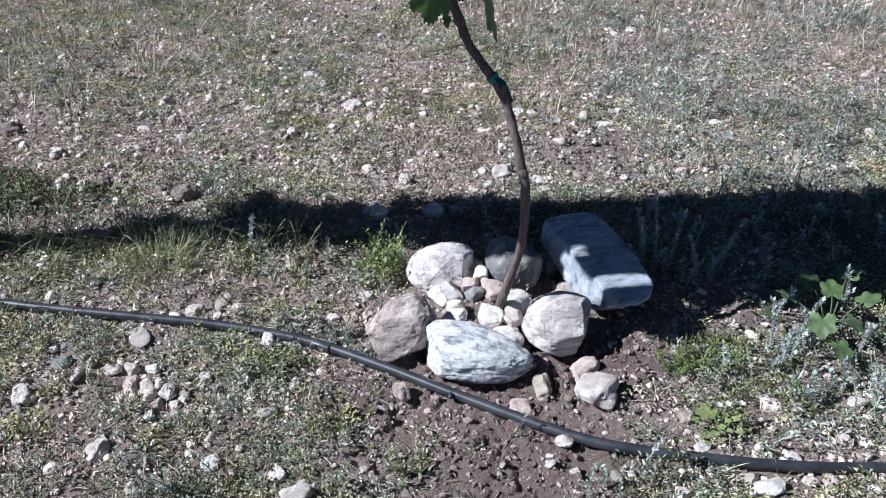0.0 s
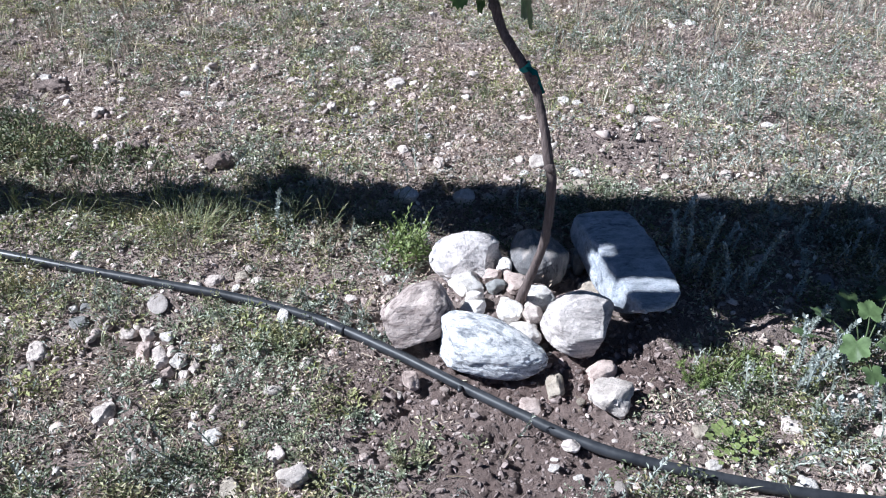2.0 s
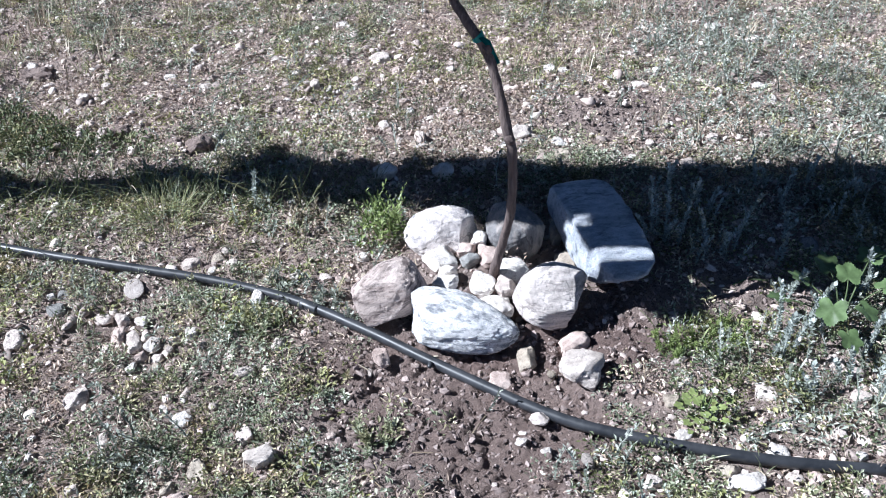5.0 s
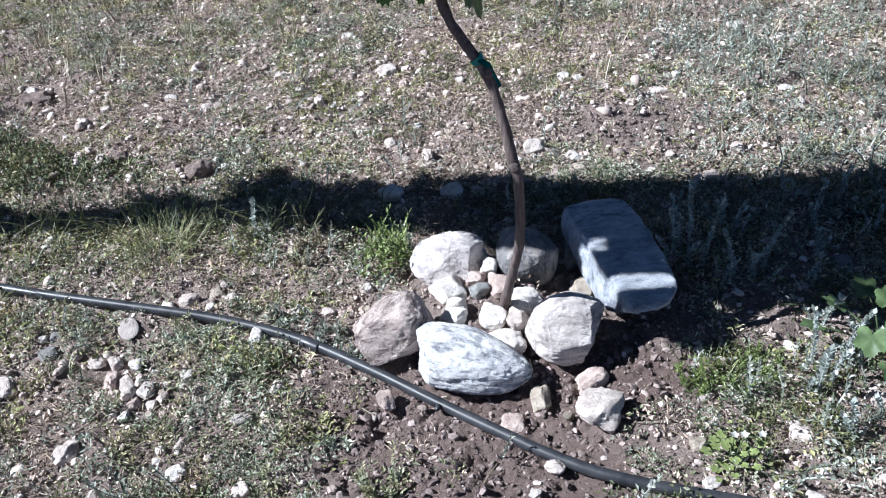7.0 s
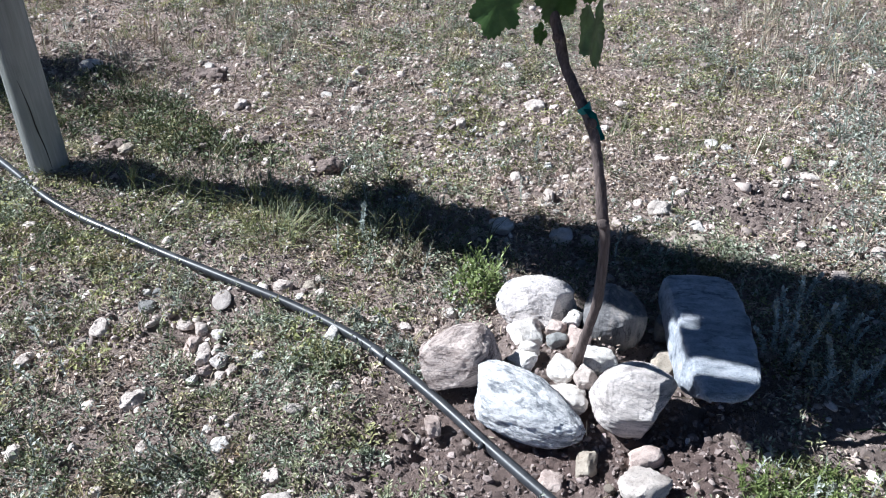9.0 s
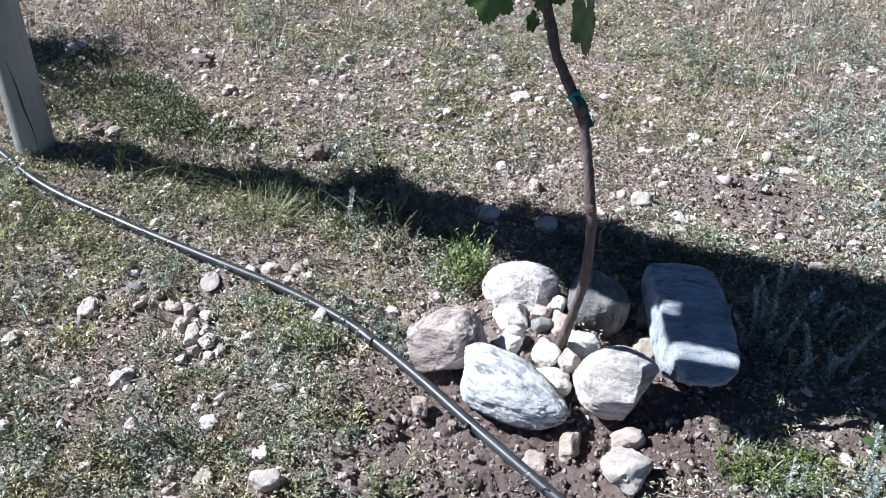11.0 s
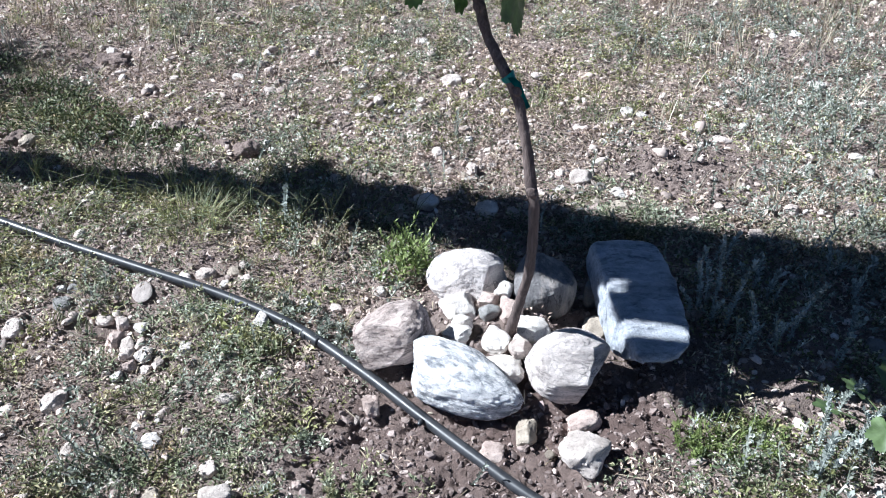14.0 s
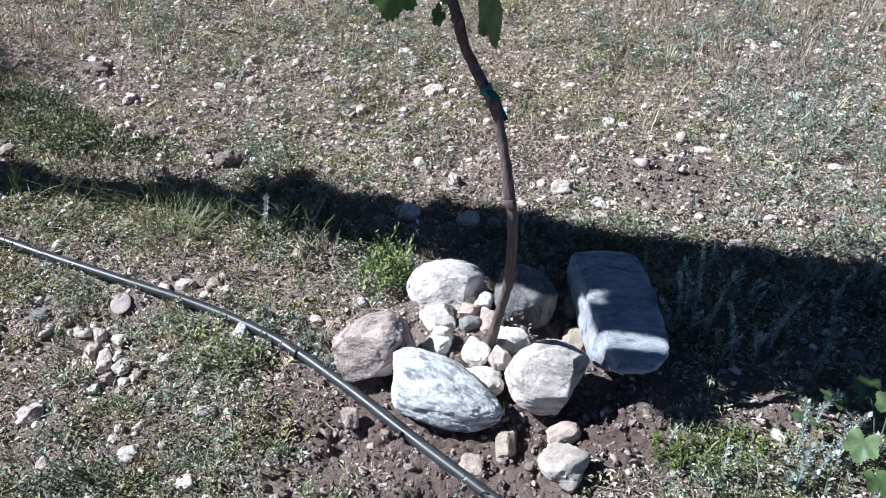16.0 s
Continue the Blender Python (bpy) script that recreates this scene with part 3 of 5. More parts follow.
stone(-0.249, 0.160, 0.027, 0.029, 0.014, 7, 'white')
stone(-0.559, 0.189, 0.039, 0.033, 0.016, 7, 'tan')
stone(-0.738, 0.241, 0.020, 0.022, 0.010, 7, 'cream')
stone(-0.793, 0.246, 0.025, 0.022, 0.010, 7, 'cream')
stone(-0.415, 0.374, 0.030, 0.045, 0.018, 7, 'grey')
stone(-0.412, 0.337, 0.023, 0.027, 0.012, 7, 'cream')
stone(-0.414, 0.301, 0.023, 0.035, 0.013, 7, 'tan')
stone(-0.556, -0.158, 0.017, 0.019, 0.009, 7, 'cream')
stone(-0.354, -0.061, 0.017, 0.020, 0.010, 7, 'pink')
stone(-0.324, 0.095, 0.030, 0.020, 0.010, 7, 'cream')
stone(-0.297, 0.094, 0.019, 0.018, 0.009, 7, 'pink')
stone(-0.245, 0.102, 0.016, 0.018, 0.009, 7, 'tan')
stone(-1.281, 1.202, 0.034, 0.045, 0.014, 7, 'white')
stone(-1.230, 1.133, 0.070, 0.072, 0.027, 7, 'clod')
stone(-1.059, 0.958, 0.033, 0.046, 0.016, 7, 'cream')
stone(-1.009, 1.021, 0.028, 0.034, 0.012, 7, 'cream')
stone(-0.836, 1.076, 0.040, 0.032, 0.013, 7, 'white')
stone(-0.800, 1.249, 0.030, 0.036, 0.012, 7, 'white')
stone(-0.722, 1.008, 0.042, 0.045, 0.016, 7, 'cream')
stone(-0.402, 0.977, 0.030, 0.045, 0.025, 7, 'cream')
stone(-0.531, 1.154, 0.034, 0.039, 0.014, 7, 'cream')
stone(-0.339, 1.402, 0.043, 0.037, 0.014, 7, 'white')
stone(-0.199, 0.483, 0.067, 0.053, 0.028, 7, 'white')
stone(-1.001, 0.726, 0.035, 0.053, 0.032, 7, 'cream')
stone(-0.950, 0.737, 0.030, 0.046, 0.027, 7, 'cream')
stone(-1.070, 0.669, 0.025, 0.037, 0.022, 7, 'grey')
stone(-1.237, 0.617, 0.054, 0.062, 0.023, 7, 'tan')
stone(-0.212, 1.127, 0.062, 0.058, 0.023, 7, 'cream')
stone(-0.162, 1.032, 0.033, 0.047, 0.017, 7, 'pink')
stone(-0.131, 0.790, 0.030, 0.033, 0.013, 7, 'white')
stone(-0.200, 0.703, 0.029, 0.044, 0.025, 7, 'cream')
stone(-0.110, 0.638, 0.028, 0.043, 0.026, 7, 'cream')
stone(0.157, 0.643, 0.061, 0.052, 0.022, 7, 'beige')
stone(0.106, 0.659, 0.026, 0.030, 0.012, 7, 'cream')
stone(0.107, 0.590, 0.029, 0.028, 0.012, 7, 'white')
stone(0.063, 0.556, 0.027, 0.028, 0.012, 7, 'cream')
stone(0.148, 0.895, 0.026, 0.032, 0.012, 7, 'cream')
stone(0.529, 0.895, 0.056, 0.033, 0.013, 7, 'cream')
stone(0.437, 0.843, 0.025, 0.034, 0.013, 7, 'cream')
stone(0.592, 0.966, 0.029, 0.026, 0.010, 7, 'white')
stone(0.843, 1.242, 0.051, 0.056, 0.019, 7, 'white')
stone(0.637, 0.570, 0.037, 0.039, 0.016, 7, 'cream')
stone(0.767, 0.577, 0.035, 0.031, 0.013, 7, 'cream')
stone(0.472, 0.562, 0.025, 0.025, 0.011, 7, 'cream')
stone(0.543, 0.465, 0.043, 0.032, 0.014, 7, 'cream')
stone(0.244, 0.588, 0.041, 0.035, 0.015, 7, 'white')
stone(0.241, 0.528, 0.053, 0.047, 0.021, 7, 'tan')
stone(0.189, 0.539, 0.027, 0.030, 0.013, 7, 'tan')
stone(-0.058, 0.471, 0.057, 0.050, 0.028, 7, 'white')
stone(0.284, 0.993, 0.037, 0.037, 0.015, 7, 'white')
stone(0.325, 0.986, 0.037, 0.030, 0.012, 7, 'white')
stone(0.394, 0.936, 0.026, 0.032, 0.012, 7, 'cream')
stone(0.856, 1.607, 0.044, 0.050, 0.016, 7, 'white')
stone(0.779, 1.582, 0.028, 0.038, 0.012, 7, 'white')
stone(0.864, 0.766, 0.028, 0.041, 0.016, 7, 'white')
stone(0.849, 0.835, 0.049, 0.034, 0.014, 7, 'white')
stone(0.540, 0.671, 0.033, 0.033, 0.013, 7, 'tan')
stone(0.280, 0.688, 0.019, 0.021, 0.009, 7, 'cream')
stone(0.570, 0.601, 0.027, 0.029, 0.012, 7, 'pink')
stone(0.414, 0.510, 0.031, 0.019, 0.008, 7, 'white')
stone(0.443, -0.411, 0.040, 0.027, 0.014, -9, 'white')
stone(0.297, -0.371, 0.032, 0.023, 0.012, -9, 'white')
stone(0.368, -0.473, 0.066, 0.044, 0.024, -9, 'white')
stone(0.348, -0.444, 0.047, 0.029, 0.015, -9, 'tan')
stone(0.221, -0.460, 0.036, 0.031, 0.017, -9, 'cream')
stone(0.621, -0.221, 0.036, 0.041, 0.020, -9, 'cream')
stone(0.623, -0.311, 0.037, 0.031, 0.015, -9, 'cream')
stone(0.470, -0.283, 0.040, 0.034, 0.017, -9, 'cream')
stone(0.555, -0.386, 0.027, 0.029, 0.014, -9, 'cream')
stone(0.571, -0.434, 0.027, 0.021, 0.011, -9, 'white')
stone(0.448, -0.469, 0.031, 0.023, 0.012, -9, 'cream')
stone(0.483, -0.472, 0.028, 0.026, 0.014, -9, 'pink')
stone(0.296, -0.296, 0.031, 0.036, 0.017, -9, 'tan')
stone(0.700, 0.114, 0.052, 0.060, 0.024, -9, 'grey')
stone(-0.407, -0.368, 0.060, 0.044, 0.024, 16, 'beige')
stone(-0.512, -0.379, 0.035, 0.044, 0.019, 16, 'tan')
stone(-0.552, -0.415, 0.027, 0.029, 0.015, 16, 'tan')
stone(-0.536, -0.442, 0.036, 0.030, 0.017, 16, 'pink')
stone(-0.670, -0.425, 0.020, 0.023, 0.011, 16, 'grey')
stone(-0.891, -0.363, 0.030, 0.045, 0.022, 16, 'cream')
stone(-0.680, -0.505, 0.031, 0.035, 0.017, 16, 'white')
stone(-0.706, -0.407, 0.024, 0.021, 0.011, 16, 'cream')
stone(-0.797, -0.333, 0.018, 0.021, 0.010, 16, 'white')
stone(-0.295, -0.325, 0.018, 0.017, 0.010, 16, 'pink')
stone(-0.687, -0.204, 0.010, 0.013, 0.006, -9, 'white')
stone(-0.919, -0.043, 0.037, 0.056, 0.021, -9, 'cream')
stone(-0.506, -0.238, 0.018, 0.020, 0.010, -9, 'cream')
stone(0.025, -0.360, 0.020, 0.019, 0.010, -9, 'white')
stone(0.065, -0.378, 0.021, 0.024, 0.012, -9, 'white')
stone(0.063, -0.313, 0.036, 0.027, 0.015, -9, 'cream')
stone(-0.906, 0.737, 0.075, 0.052, 0.028, 12, 'clod')
stone(-0.916, 0.664, 0.050, 0.035, 0.019, 12, 'clod')
stone(-0.681, 0.649, 0.085, 0.059, 0.032, 12, 'clod')
stone(-0.745, 0.663, 0.050, 0.035, 0.019, 12, 'clod')
stone(-1.270, 0.626, 0.070, 0.049, 0.027, 12, 'clod')
stone(-1.330, 0.654, 0.060, 0.042, 0.023, 12, 'clod')
stone(-1.269, 1.163, 0.060, 0.042, 0.023, 12, 'clod')
stone(-0.723, -0.028, 0.029, 0.033, 0.017, -9, 'pink')
stone(-0.667, -0.046, 0.022, 0.026, 0.014, 20, 'cream')
stone(-0.681, -0.080, 0.029, 0.034, 0.018, 5, 'cream')
stone(-0.617, -0.090, 0.022, 0.026, 0.012, 8, 'cream')
stone(-0.632, -0.126, 0.019, 0.020, 0.010, -9, 'tan')
stone(-0.608, -0.130, 0.014, 0.015, 0.008, -9, 'pink')
stone(-1.652, 1.115, 0.080, 0.055, 0.034, 10, 'white')
stone(-1.255, 1.150, 0.105, 0.070, 0.034, 12, 'clod')
stone(-1.012, -0.163, 0.031, 0.048, 0.020, -9, 'cream')
stone(-0.976, -0.203, 0.020, 0.026, 0.011, 16, 'cream')


# ---------------------------------------------------------------- hose
def tube_bmesh(points, radius, sides=14, per=10, closed=True):
    """A round tube along a smooth line through the points; radius is a number or one for each point."""
    pts = [Vector(p) for p in points]
    rad = list(radius) if isinstance(radius, (list, tuple)) else [radius] * len(pts)
    line, width = [], []
    for i in range(len(pts) - 1):
        p0, p1, p2, p3 = pts[max(i - 1, 0)], pts[i], pts[i + 1], pts[min(i + 2, len(pts) - 1)]
        for k in range(per):
            t = k / per
            line.append(0.5 * (2 * p1 + (p2 - p0) * t + (2 * p0 - 5 * p1 + 4 * p2 - p3) * t**2 + (3 * p1 - p0 - 3 * p2 + p3) * t**3))
            width.append(rad[i] * (1 - t) + rad[i + 1] * t)
    line.append(pts[-1])
    width.append(rad[-1])
    bm = bmesh.new()
    rings, side = [], None
    for i, p in enumerate(line):
        ahead = (line[min(i + 1, len(line) - 1)] - line[max(i - 1, 0)]).normalized()
        if side is None:
            side = ahead.orthogonal().normalized()
        side = (side - ahead * side.dot(ahead)).normalized()
        up = ahead.cross(side)
        rings.append([bm.verts.new(p + (side * math.cos(2 * math.pi * k / sides) + up * math.sin(2 * math.pi * k / sides)) * width[i]) for k in range(sides)])
    for a, b in zip(rings, rings[1:]):
        for k in range(sides):
            bm.faces.new((a[k], a[(k + 1) % sides], b[(k + 1) % sides], b[k]))
    if closed:
        bm.faces.new(rings[0][::-1])
        bm.faces.new(rings[-1])
    return bm


HOSE_WAY = [(-3.2, 1.35), (-2.3, 0.93), (-1.53, 0.489), (-1.258, 0.330), (-1.0, 0.236), (-0.75, 0.161), (-0.555, 0.103), (-0.385, 0.030), (-0.24, -0.065),
            (-0.125, -0.152), (-0.025, -0.228), (0.068, -0.295), (0.155, -0.345), (0.29, -0.397), (0.425, -0.437), (0.582, -0.467), (1.0, -0.53), (1.8, -0.62)]


def irrigation_hose():
    ob = base_empty("irrigation_hose", -0.1, -0.17, gz(-0.1, -0.17), "black plastic irrigation hose lying across the ground", "hose")
    # it bridges the small hollows and touches the higher lumps
    local = []
    for (x, y), (nx, ny) in zip(HOSE_WAY, HOSE_WAY[1:] + [HOSE_WAY[-1]]):
        rest = sorted(gz(x + (nx - x) * q, y + (ny - y) * q) for q in (-0.4, -0.2, 0, 0.2, 0.4))
        local.append((x + 0.1, y + 0.17, 0.5 * (rest[2] + rest[4]) + 0.0098 - ob.location.z))
    local = [(x, y, 0.25 * local[max(i - 1, 0)][2] + 0.5 * z + 0.25 * local[min(i + 1, len(local) - 1)][2]) for i, (x, y, z) in enumerate(local)]
    part("tube", tube_bmesh(local, 0.0100, 18, 12), HOSE, ob)
    a, b = Vector(local[7]), Vector(local[8])
    part("coupling", tube_bmesh([a.lerp(b, 0.10), a.lerp(b, 0.22), a.lerp(b, 0.34)], [0.0102, 0.0112, 0.0102], 18, 4), HOSE, ob, "slightly thicker black coupling sleeve")
    c, d = Vector(local[9]), Vector(local[10])
    q = c.lerp(d, 0.12) + Vector((-0.005, -0.008, 0.005))
    part("emitter", tube_bmesh([q, q + Vector((-0.002, -0.006, 0.001)), q + Vector((-0.003, -0.011, 0.001))], [0.0055, 0.005, 0.003], 10, 3), HOSE, ob, "small black drip emitter")


irrigation_hose()


# ---------------------------------------------------------------- post
def wooden_post():
    x, y = -1.388, 0.495
    ob = base_empty("wooden_post", x, y, gz(x, y), "grey weathered round wooden trellis post set in the ground", "post")
    r = random.Random(5)
    bm = bmesh.new()
    rings = []
    for i in range(46):
        z = -0.06 + 1.76 * i / 45
        ring = []
        for k in range(40):
            a = 2 * math.pi * k / 40
            p = Vector((math.cos(a), math.sin(a), 0))
            rad = 0.0480 * (1 - 0.04 * z) + 0.0018 * noise.noise(Vector((p.x * 3, p.y * 3, z * 1.2))) + 0.0008 * noise.noise(Vector((p.x * 14, p.y * 14, z * 3)))
            ring.append(bm.verts.new((p.x * rad + 0.02 * z, p.y * rad, z)))
        rings.append(ring)
    for a, b in zip(rings, rings[1:]):
        for k in range(40):
            bm.faces.new((a[k], a[(k + 1) % 40], b[(k + 1) % 40], b[k]))
    bm.faces.new(rings[-1])
    part("shaft", bm, POST, ob)
    # a drying split on the side towards the vine
    crack = [(0.02 * z + math.cos(a) * 0.0475, math.sin(a) * 0.0475, z) for z, a in ((0.02, -0.78), (0.08, -0.82), (0.14, -0.96), (0.20, -1.02), (0.27, -1.20))]
    part("split", tube_bmesh(crack, [0.0008, 0.0018, 0.0022, 0.0016, 0.0006], 6, 5), CRACK, ob, "dark drying split in the wood")


wooden_post()


# ---------------------------------------------------------------- leaves
def lobed_leaf(size, seed, fold=0.25, teeth=True, steps=64):
    """A five-lobed vine leaf from its stalk at the origin, tip towards +y, cupped along its veins."""
    r = random.Random(seed)
    rim = []
    for k in range(steps):
        a = -math.pi + 2 * math.pi * (k + 0.5) / steps
        lobe = max(math.cos(a) ** 6 if abs(a) < 1.57 else 0, *(0.88 * max(math.cos(a - s), 0) ** 9 for s in (-1.05, 1.05)), *(0.70 * max(math.cos(a - s), 0) ** 7 for s in (-2.15, 2.15)))
        rad = 0.60 + 0.40 * lobe
        rad *= 1 - 0.75 * max(0, (abs(a) - 2.6) / 0.54) ** 1.5
        if teeth:
            rad *= 1 + (0.06 if k % 2 else -0.04) + r.uniform(-0.02, 0.02)
        rim.append((math.sin(a) * rad * 0.92, math.cos(a) * rad + 0.25))
    bm = bmesh.new()

    def lift(x, y):
        return size * (fold * (abs(x) * 0.5 - 0.22 * y * y - 0.12 * x * x) + 0.05 * math.sin(7 * x + seed) * math.sin(5 * y))

    mid = bm.verts.new((0, 0.2 * size, lift(0, 0.2)))
    inner = [bm.verts.new((x * 0.55 * size, (0.2 + (y - 0.2) * 0.55) * size, lift(x * 0.55, 0.2 + (y - 0.2) * 0.55))) for x, y in rim]
    outer = [bm.verts.new((x * size, y * size, lift(x, y))) for x, y in rim]
    for k in range(steps):
        j = (k + 1) % steps
        bm.faces.new((mid, inner[k], inner[j]))
        bm.faces.new((inner[k], outer[k], outer[j], inner[j]))
    return bm


def leaf_part(parent, name, place, size, seed, rx, ry, rz, mat, fold=0.25, teeth=True):
    ob = part(name, lobed_leaf(size, seed, fold, teeth), mat, parent)
    ob.matrix_local = Matrix.Translation(Vector(place)) @ pose(0, 0, 0, rx, ry, rz)
    return ob


def crown_lower(u):
    """Near rim of the crown's shade on the ground."""
    return np.interp(u, [-1.3, -1.01, -0.88, -0.80, -0.675, -0.578, -0.464, -0.387, -0.323, -0.269, -0.10, 0.0, 0.08, 0.13, 0.24, 0.294, 0.306, 0.36, 0.43, 0.458, 0.504, 0.546, 0.70, 0.82, 0.96, 1.2, 2.6],
                     [0.50, 0.455, 0.455, 0.47, 0.455, 0.43, 0.39, 0.365, 0.365, 0.34, 0.32, 0.27, 0.18, 0.135, 0.125, 0.115, -0.07, -0.10, -0.105, -0.050, -0.010, -0.005, -0.055, -0.05, -0.02, -0.02, -0.25])


def crown_upper(u):
    """Far rim of the crown's shade on the ground."""
    rim = np.interp(u, [-1.3, -1.065, -0.964, -0.88, -0.80, -0.72, -0.69, -0.65, -0.612, -0.565, -0.545, -0.51, -0.42, -0.34, -0.27, -0.19, -0.08, 0.206, 0.38, 0.46, 0.58, 0.66, 0.85, 1.15, 2.4],
                    [0.60, 0.57, 0.59, 0.58, 0.545, 0.54, 0.575, 0.54, 0.505, 0.515, 0.60, 0.645, 0.585, 0.56, 0.55, 0.53, 0.56, 0.48, 0.445, 0.445, 0.425, 0.455, 0.44, 0.38, 0.20])
    return rim + 0.008 * np.sin(u * 23) + 0.010 * np.sin(u * 47 + 1)


def sunlit(u, v):
    """Where the sun gets past the crown, or through its small openings onto the slab."""
    gap = (near(u, v, 0.338, 0.119, 0.031, 0.015, 8) > 0.5) | (near(u, v, 0.368, 0.006, 0.082, 0.0158, 2) > 0.5) | (near(u, v, 0.425, 0.060, 0.010, 0.010) > 0.5)
    return gap | (v < crown_lower(u)) | (v > crown_upper(u))


def grapevine():
    ob = base_empty("grapevine", 0.019, 0.02, gz(0.019, 0.02), "young grapevine with a bare crooked trunk and green leaves", "vine")
    o = ob.location
    trunk = [(0.013, 0.040, 0.0), (0.020, 0.032, 0.050), (0.031, 0.004, 0.137), (0.043, -0.02, 0.235), (0.0425, -0.026, 0.345), (0.034, -0.018, 0.397), (0.018, 0.0, 0.475),
             (0.002, 0.02, 0.525), (-0.0145, 0.032, 0.551), (-0.048, 0.066, 0.597), (-0.065, 0.086, 0.642), (-0.091, 0.098, 0.71), (-0.11, 0.08, 0.82), (-0.13, 0.09, 0.95)]
    girth = [0.0115, 0.0100, 0.0088, 0.0086, 0.0088, 0.0090, 0.0078, 0.0078, 0.0086, 0.0080, 0.0086, 0.009, 0.009, 0.008]
    bm = tube_bmesh([Vector(p) - o for p in trunk], girth, 18, 10)
    for v in bm.verts:
        v.co += 0.0016 * noise.noise_vector(v.co * 55) * Vector((1, 1, 0.4)).length / 1.5
    bark = part("trunk", bm, BARK, ob, "brown shaggy woody trunk")
    for p, s in (((0.037, -0.024, 0.385), 0.0102), ((0.001, 0.019, 0.533), 0.0090), ((-0.062, 0.083, 0.634), 0.0104)):
        knot = bmesh.new()
        bmesh.ops.create_icosphere(knot, subdivisions=3, radius=s)
        for v in knot.verts:
            v.co = v.co * (1 + 0.25 * noise.noise(v.co * 120)) + Vector(p) - o
        part("knot", knot, BARK, bark)
    # the green tie tape with a loose end
    t = Vector((-0.012, 0.030, 0.549)) - o
    bm = bmesh.new()
    axis = Vector((-0.5, 0.25, 0.8)).normalized()
    side = axis.orthogonal().normalized()
    up = axis.cross(side)
    for turn_ in range(3):
        low, high = [], []
        for k in range(20):
            a = 2 * math.pi * k / 20
            d = (side * math.cos(a) + up * math.sin(a)) * (0.0095 + 0.0009 * turn_)
            low.append(bm.verts.new(t + d + axis * (-0.006 + 0.003 * turn_ + 0.002 * math.sin(a + turn_))))
            high.append(bm.verts.new(t + d + axis * (-0.0015 + 0.003 * turn_ + 0.002 * math.sin(a + turn_))))
        for k in range(20):
            j = (k + 1) % 20
            bm.faces.new((low[k], low[j], high[j], high[k]))
    tape = part("tie", bm, TIE, ob, "green plastic tie tape")
    bm = bmesh.new()
    run = [Vector(p) for p in ((0.004, -0.010, 0.004), (0.014, -0.013, -0.004), (0.022, -0.014, -0.022), (0.031, -0.012, -0.044))]
    rows = []
    for k, p in enumerate(run):
        rows.append([bm.verts.new(t + p + Vector((s * 0.0048, 0.002 * s, 0.002 * s * (k % 2)))) for s in (-1, 0, 1)])
    for a, b in zip(rows, rows[1:]):
        for k in range(2):
            bm.faces.new((a[k], a[k + 1], b[k + 1], b[k]))
    bmesh.ops.solidify(bm, geom=bm.faces[:], thickness=0.001)
    part("loose_end", bm, TIE, tape)
    # shoots that carry the crown along the row
    shoots = []
    for k, (gx, gy, gzz, ln) in enumerate(((-1.0, 0.28, 0.10, 1.05), (-0.75, 0.42, 0.22, 0.8), (1.0, -0.1, 0.12, 1.5), (0.8, 0.10, 0.30, 1.2), (0.3, 0.22, 0.6, 0.6))):
        start = Vector(trunk[-2 if k % 2 else -1]) - o
        way = Vector((gx, gy, gzz)).normalized()
        pts = [start + way * ln * q + Vector((0, 0, 0.05 * math.sin(3 * q + k))) for q in (0, 0.2, 0.4, 0.6, 0.8, 1.0)]
        part("shoot", tube_bmesh(pts, [0.007, 0.006, 0.005, 0.004, 0.003, 0.002], 8, 5), GREEN_STEM, ob)
    # hanging leaves at the foot of the crown
    leaf_part(ob, "leaf", Vector((-0.131, -0.068, 0.742)) - o, 0.042, 3, -105, 10, 8, VINE_LEAF)
    leaf_part(ob, "leaf", Vector((-0.012, 0.070, 0.675)) - o, 0.058, 5, -98, 8, 70, VINE_LEAF)
    leaf_part(ob, "leaf", Vector((-0.060, 0.09, 0.705)) - o, 0.044, 7, -80, 25, 30, VINE_LEAF)
    leaf_part(ob, "leaf", Vector((-0.085, 0.065, 0.650)) - o, 0.020, 8, -110, 60, 40, VINE_LEAF)
    leaf_part(ob, "leaf", Vector((-0.150, -0.03, 0.775)) - o, 0.042, 9, -70, -20, 60, VINE_LEAF)
    leaf_part(ob, "leaf", Vector((-0.015, 0.06, 0.735)) - o, 0.042, 10, -60, 15, 0, VINE_LEAF)
    # the crown above, out of view: many leaves, set thick where shade should fall
    shape = lobed_leaf(1.0, 2, 0.25, False, 9)
    bmesh.ops.triangulate(shape, faces=shape.faces[:])
    shape.verts.index_update()
    lv = np.array([v.co for v in shape.verts])
    lf = np.array([[v.index for v in f.verts] for f in shape.faces])
    shape.free()
    run = math.cos(radians(SUN_ELEVATION)) / math.sin(radians(SUN_ELEVATION))
    n = 21000
    rng = np.random.default_rng(77)
    u, v = rng.uniform(-1.3, 2.4, n), rng.uniform(-0.36, 0.68, n)
    z = rng.uniform(0.80, 1.35, n)
    size = rng.uniform(0.014, 0.056, n)
    # small leaves close the crown round openings shaped to light the slab
    u[15000:], v[15000:], size[15000:] = rng.uniform(0.29, 0.47, n - 15000), rng.uniform(-0.11, 0.20, n - 15000), rng.uniform(0.007, 0.022, n - 15000)
    keep = ~sunlit(u, v)
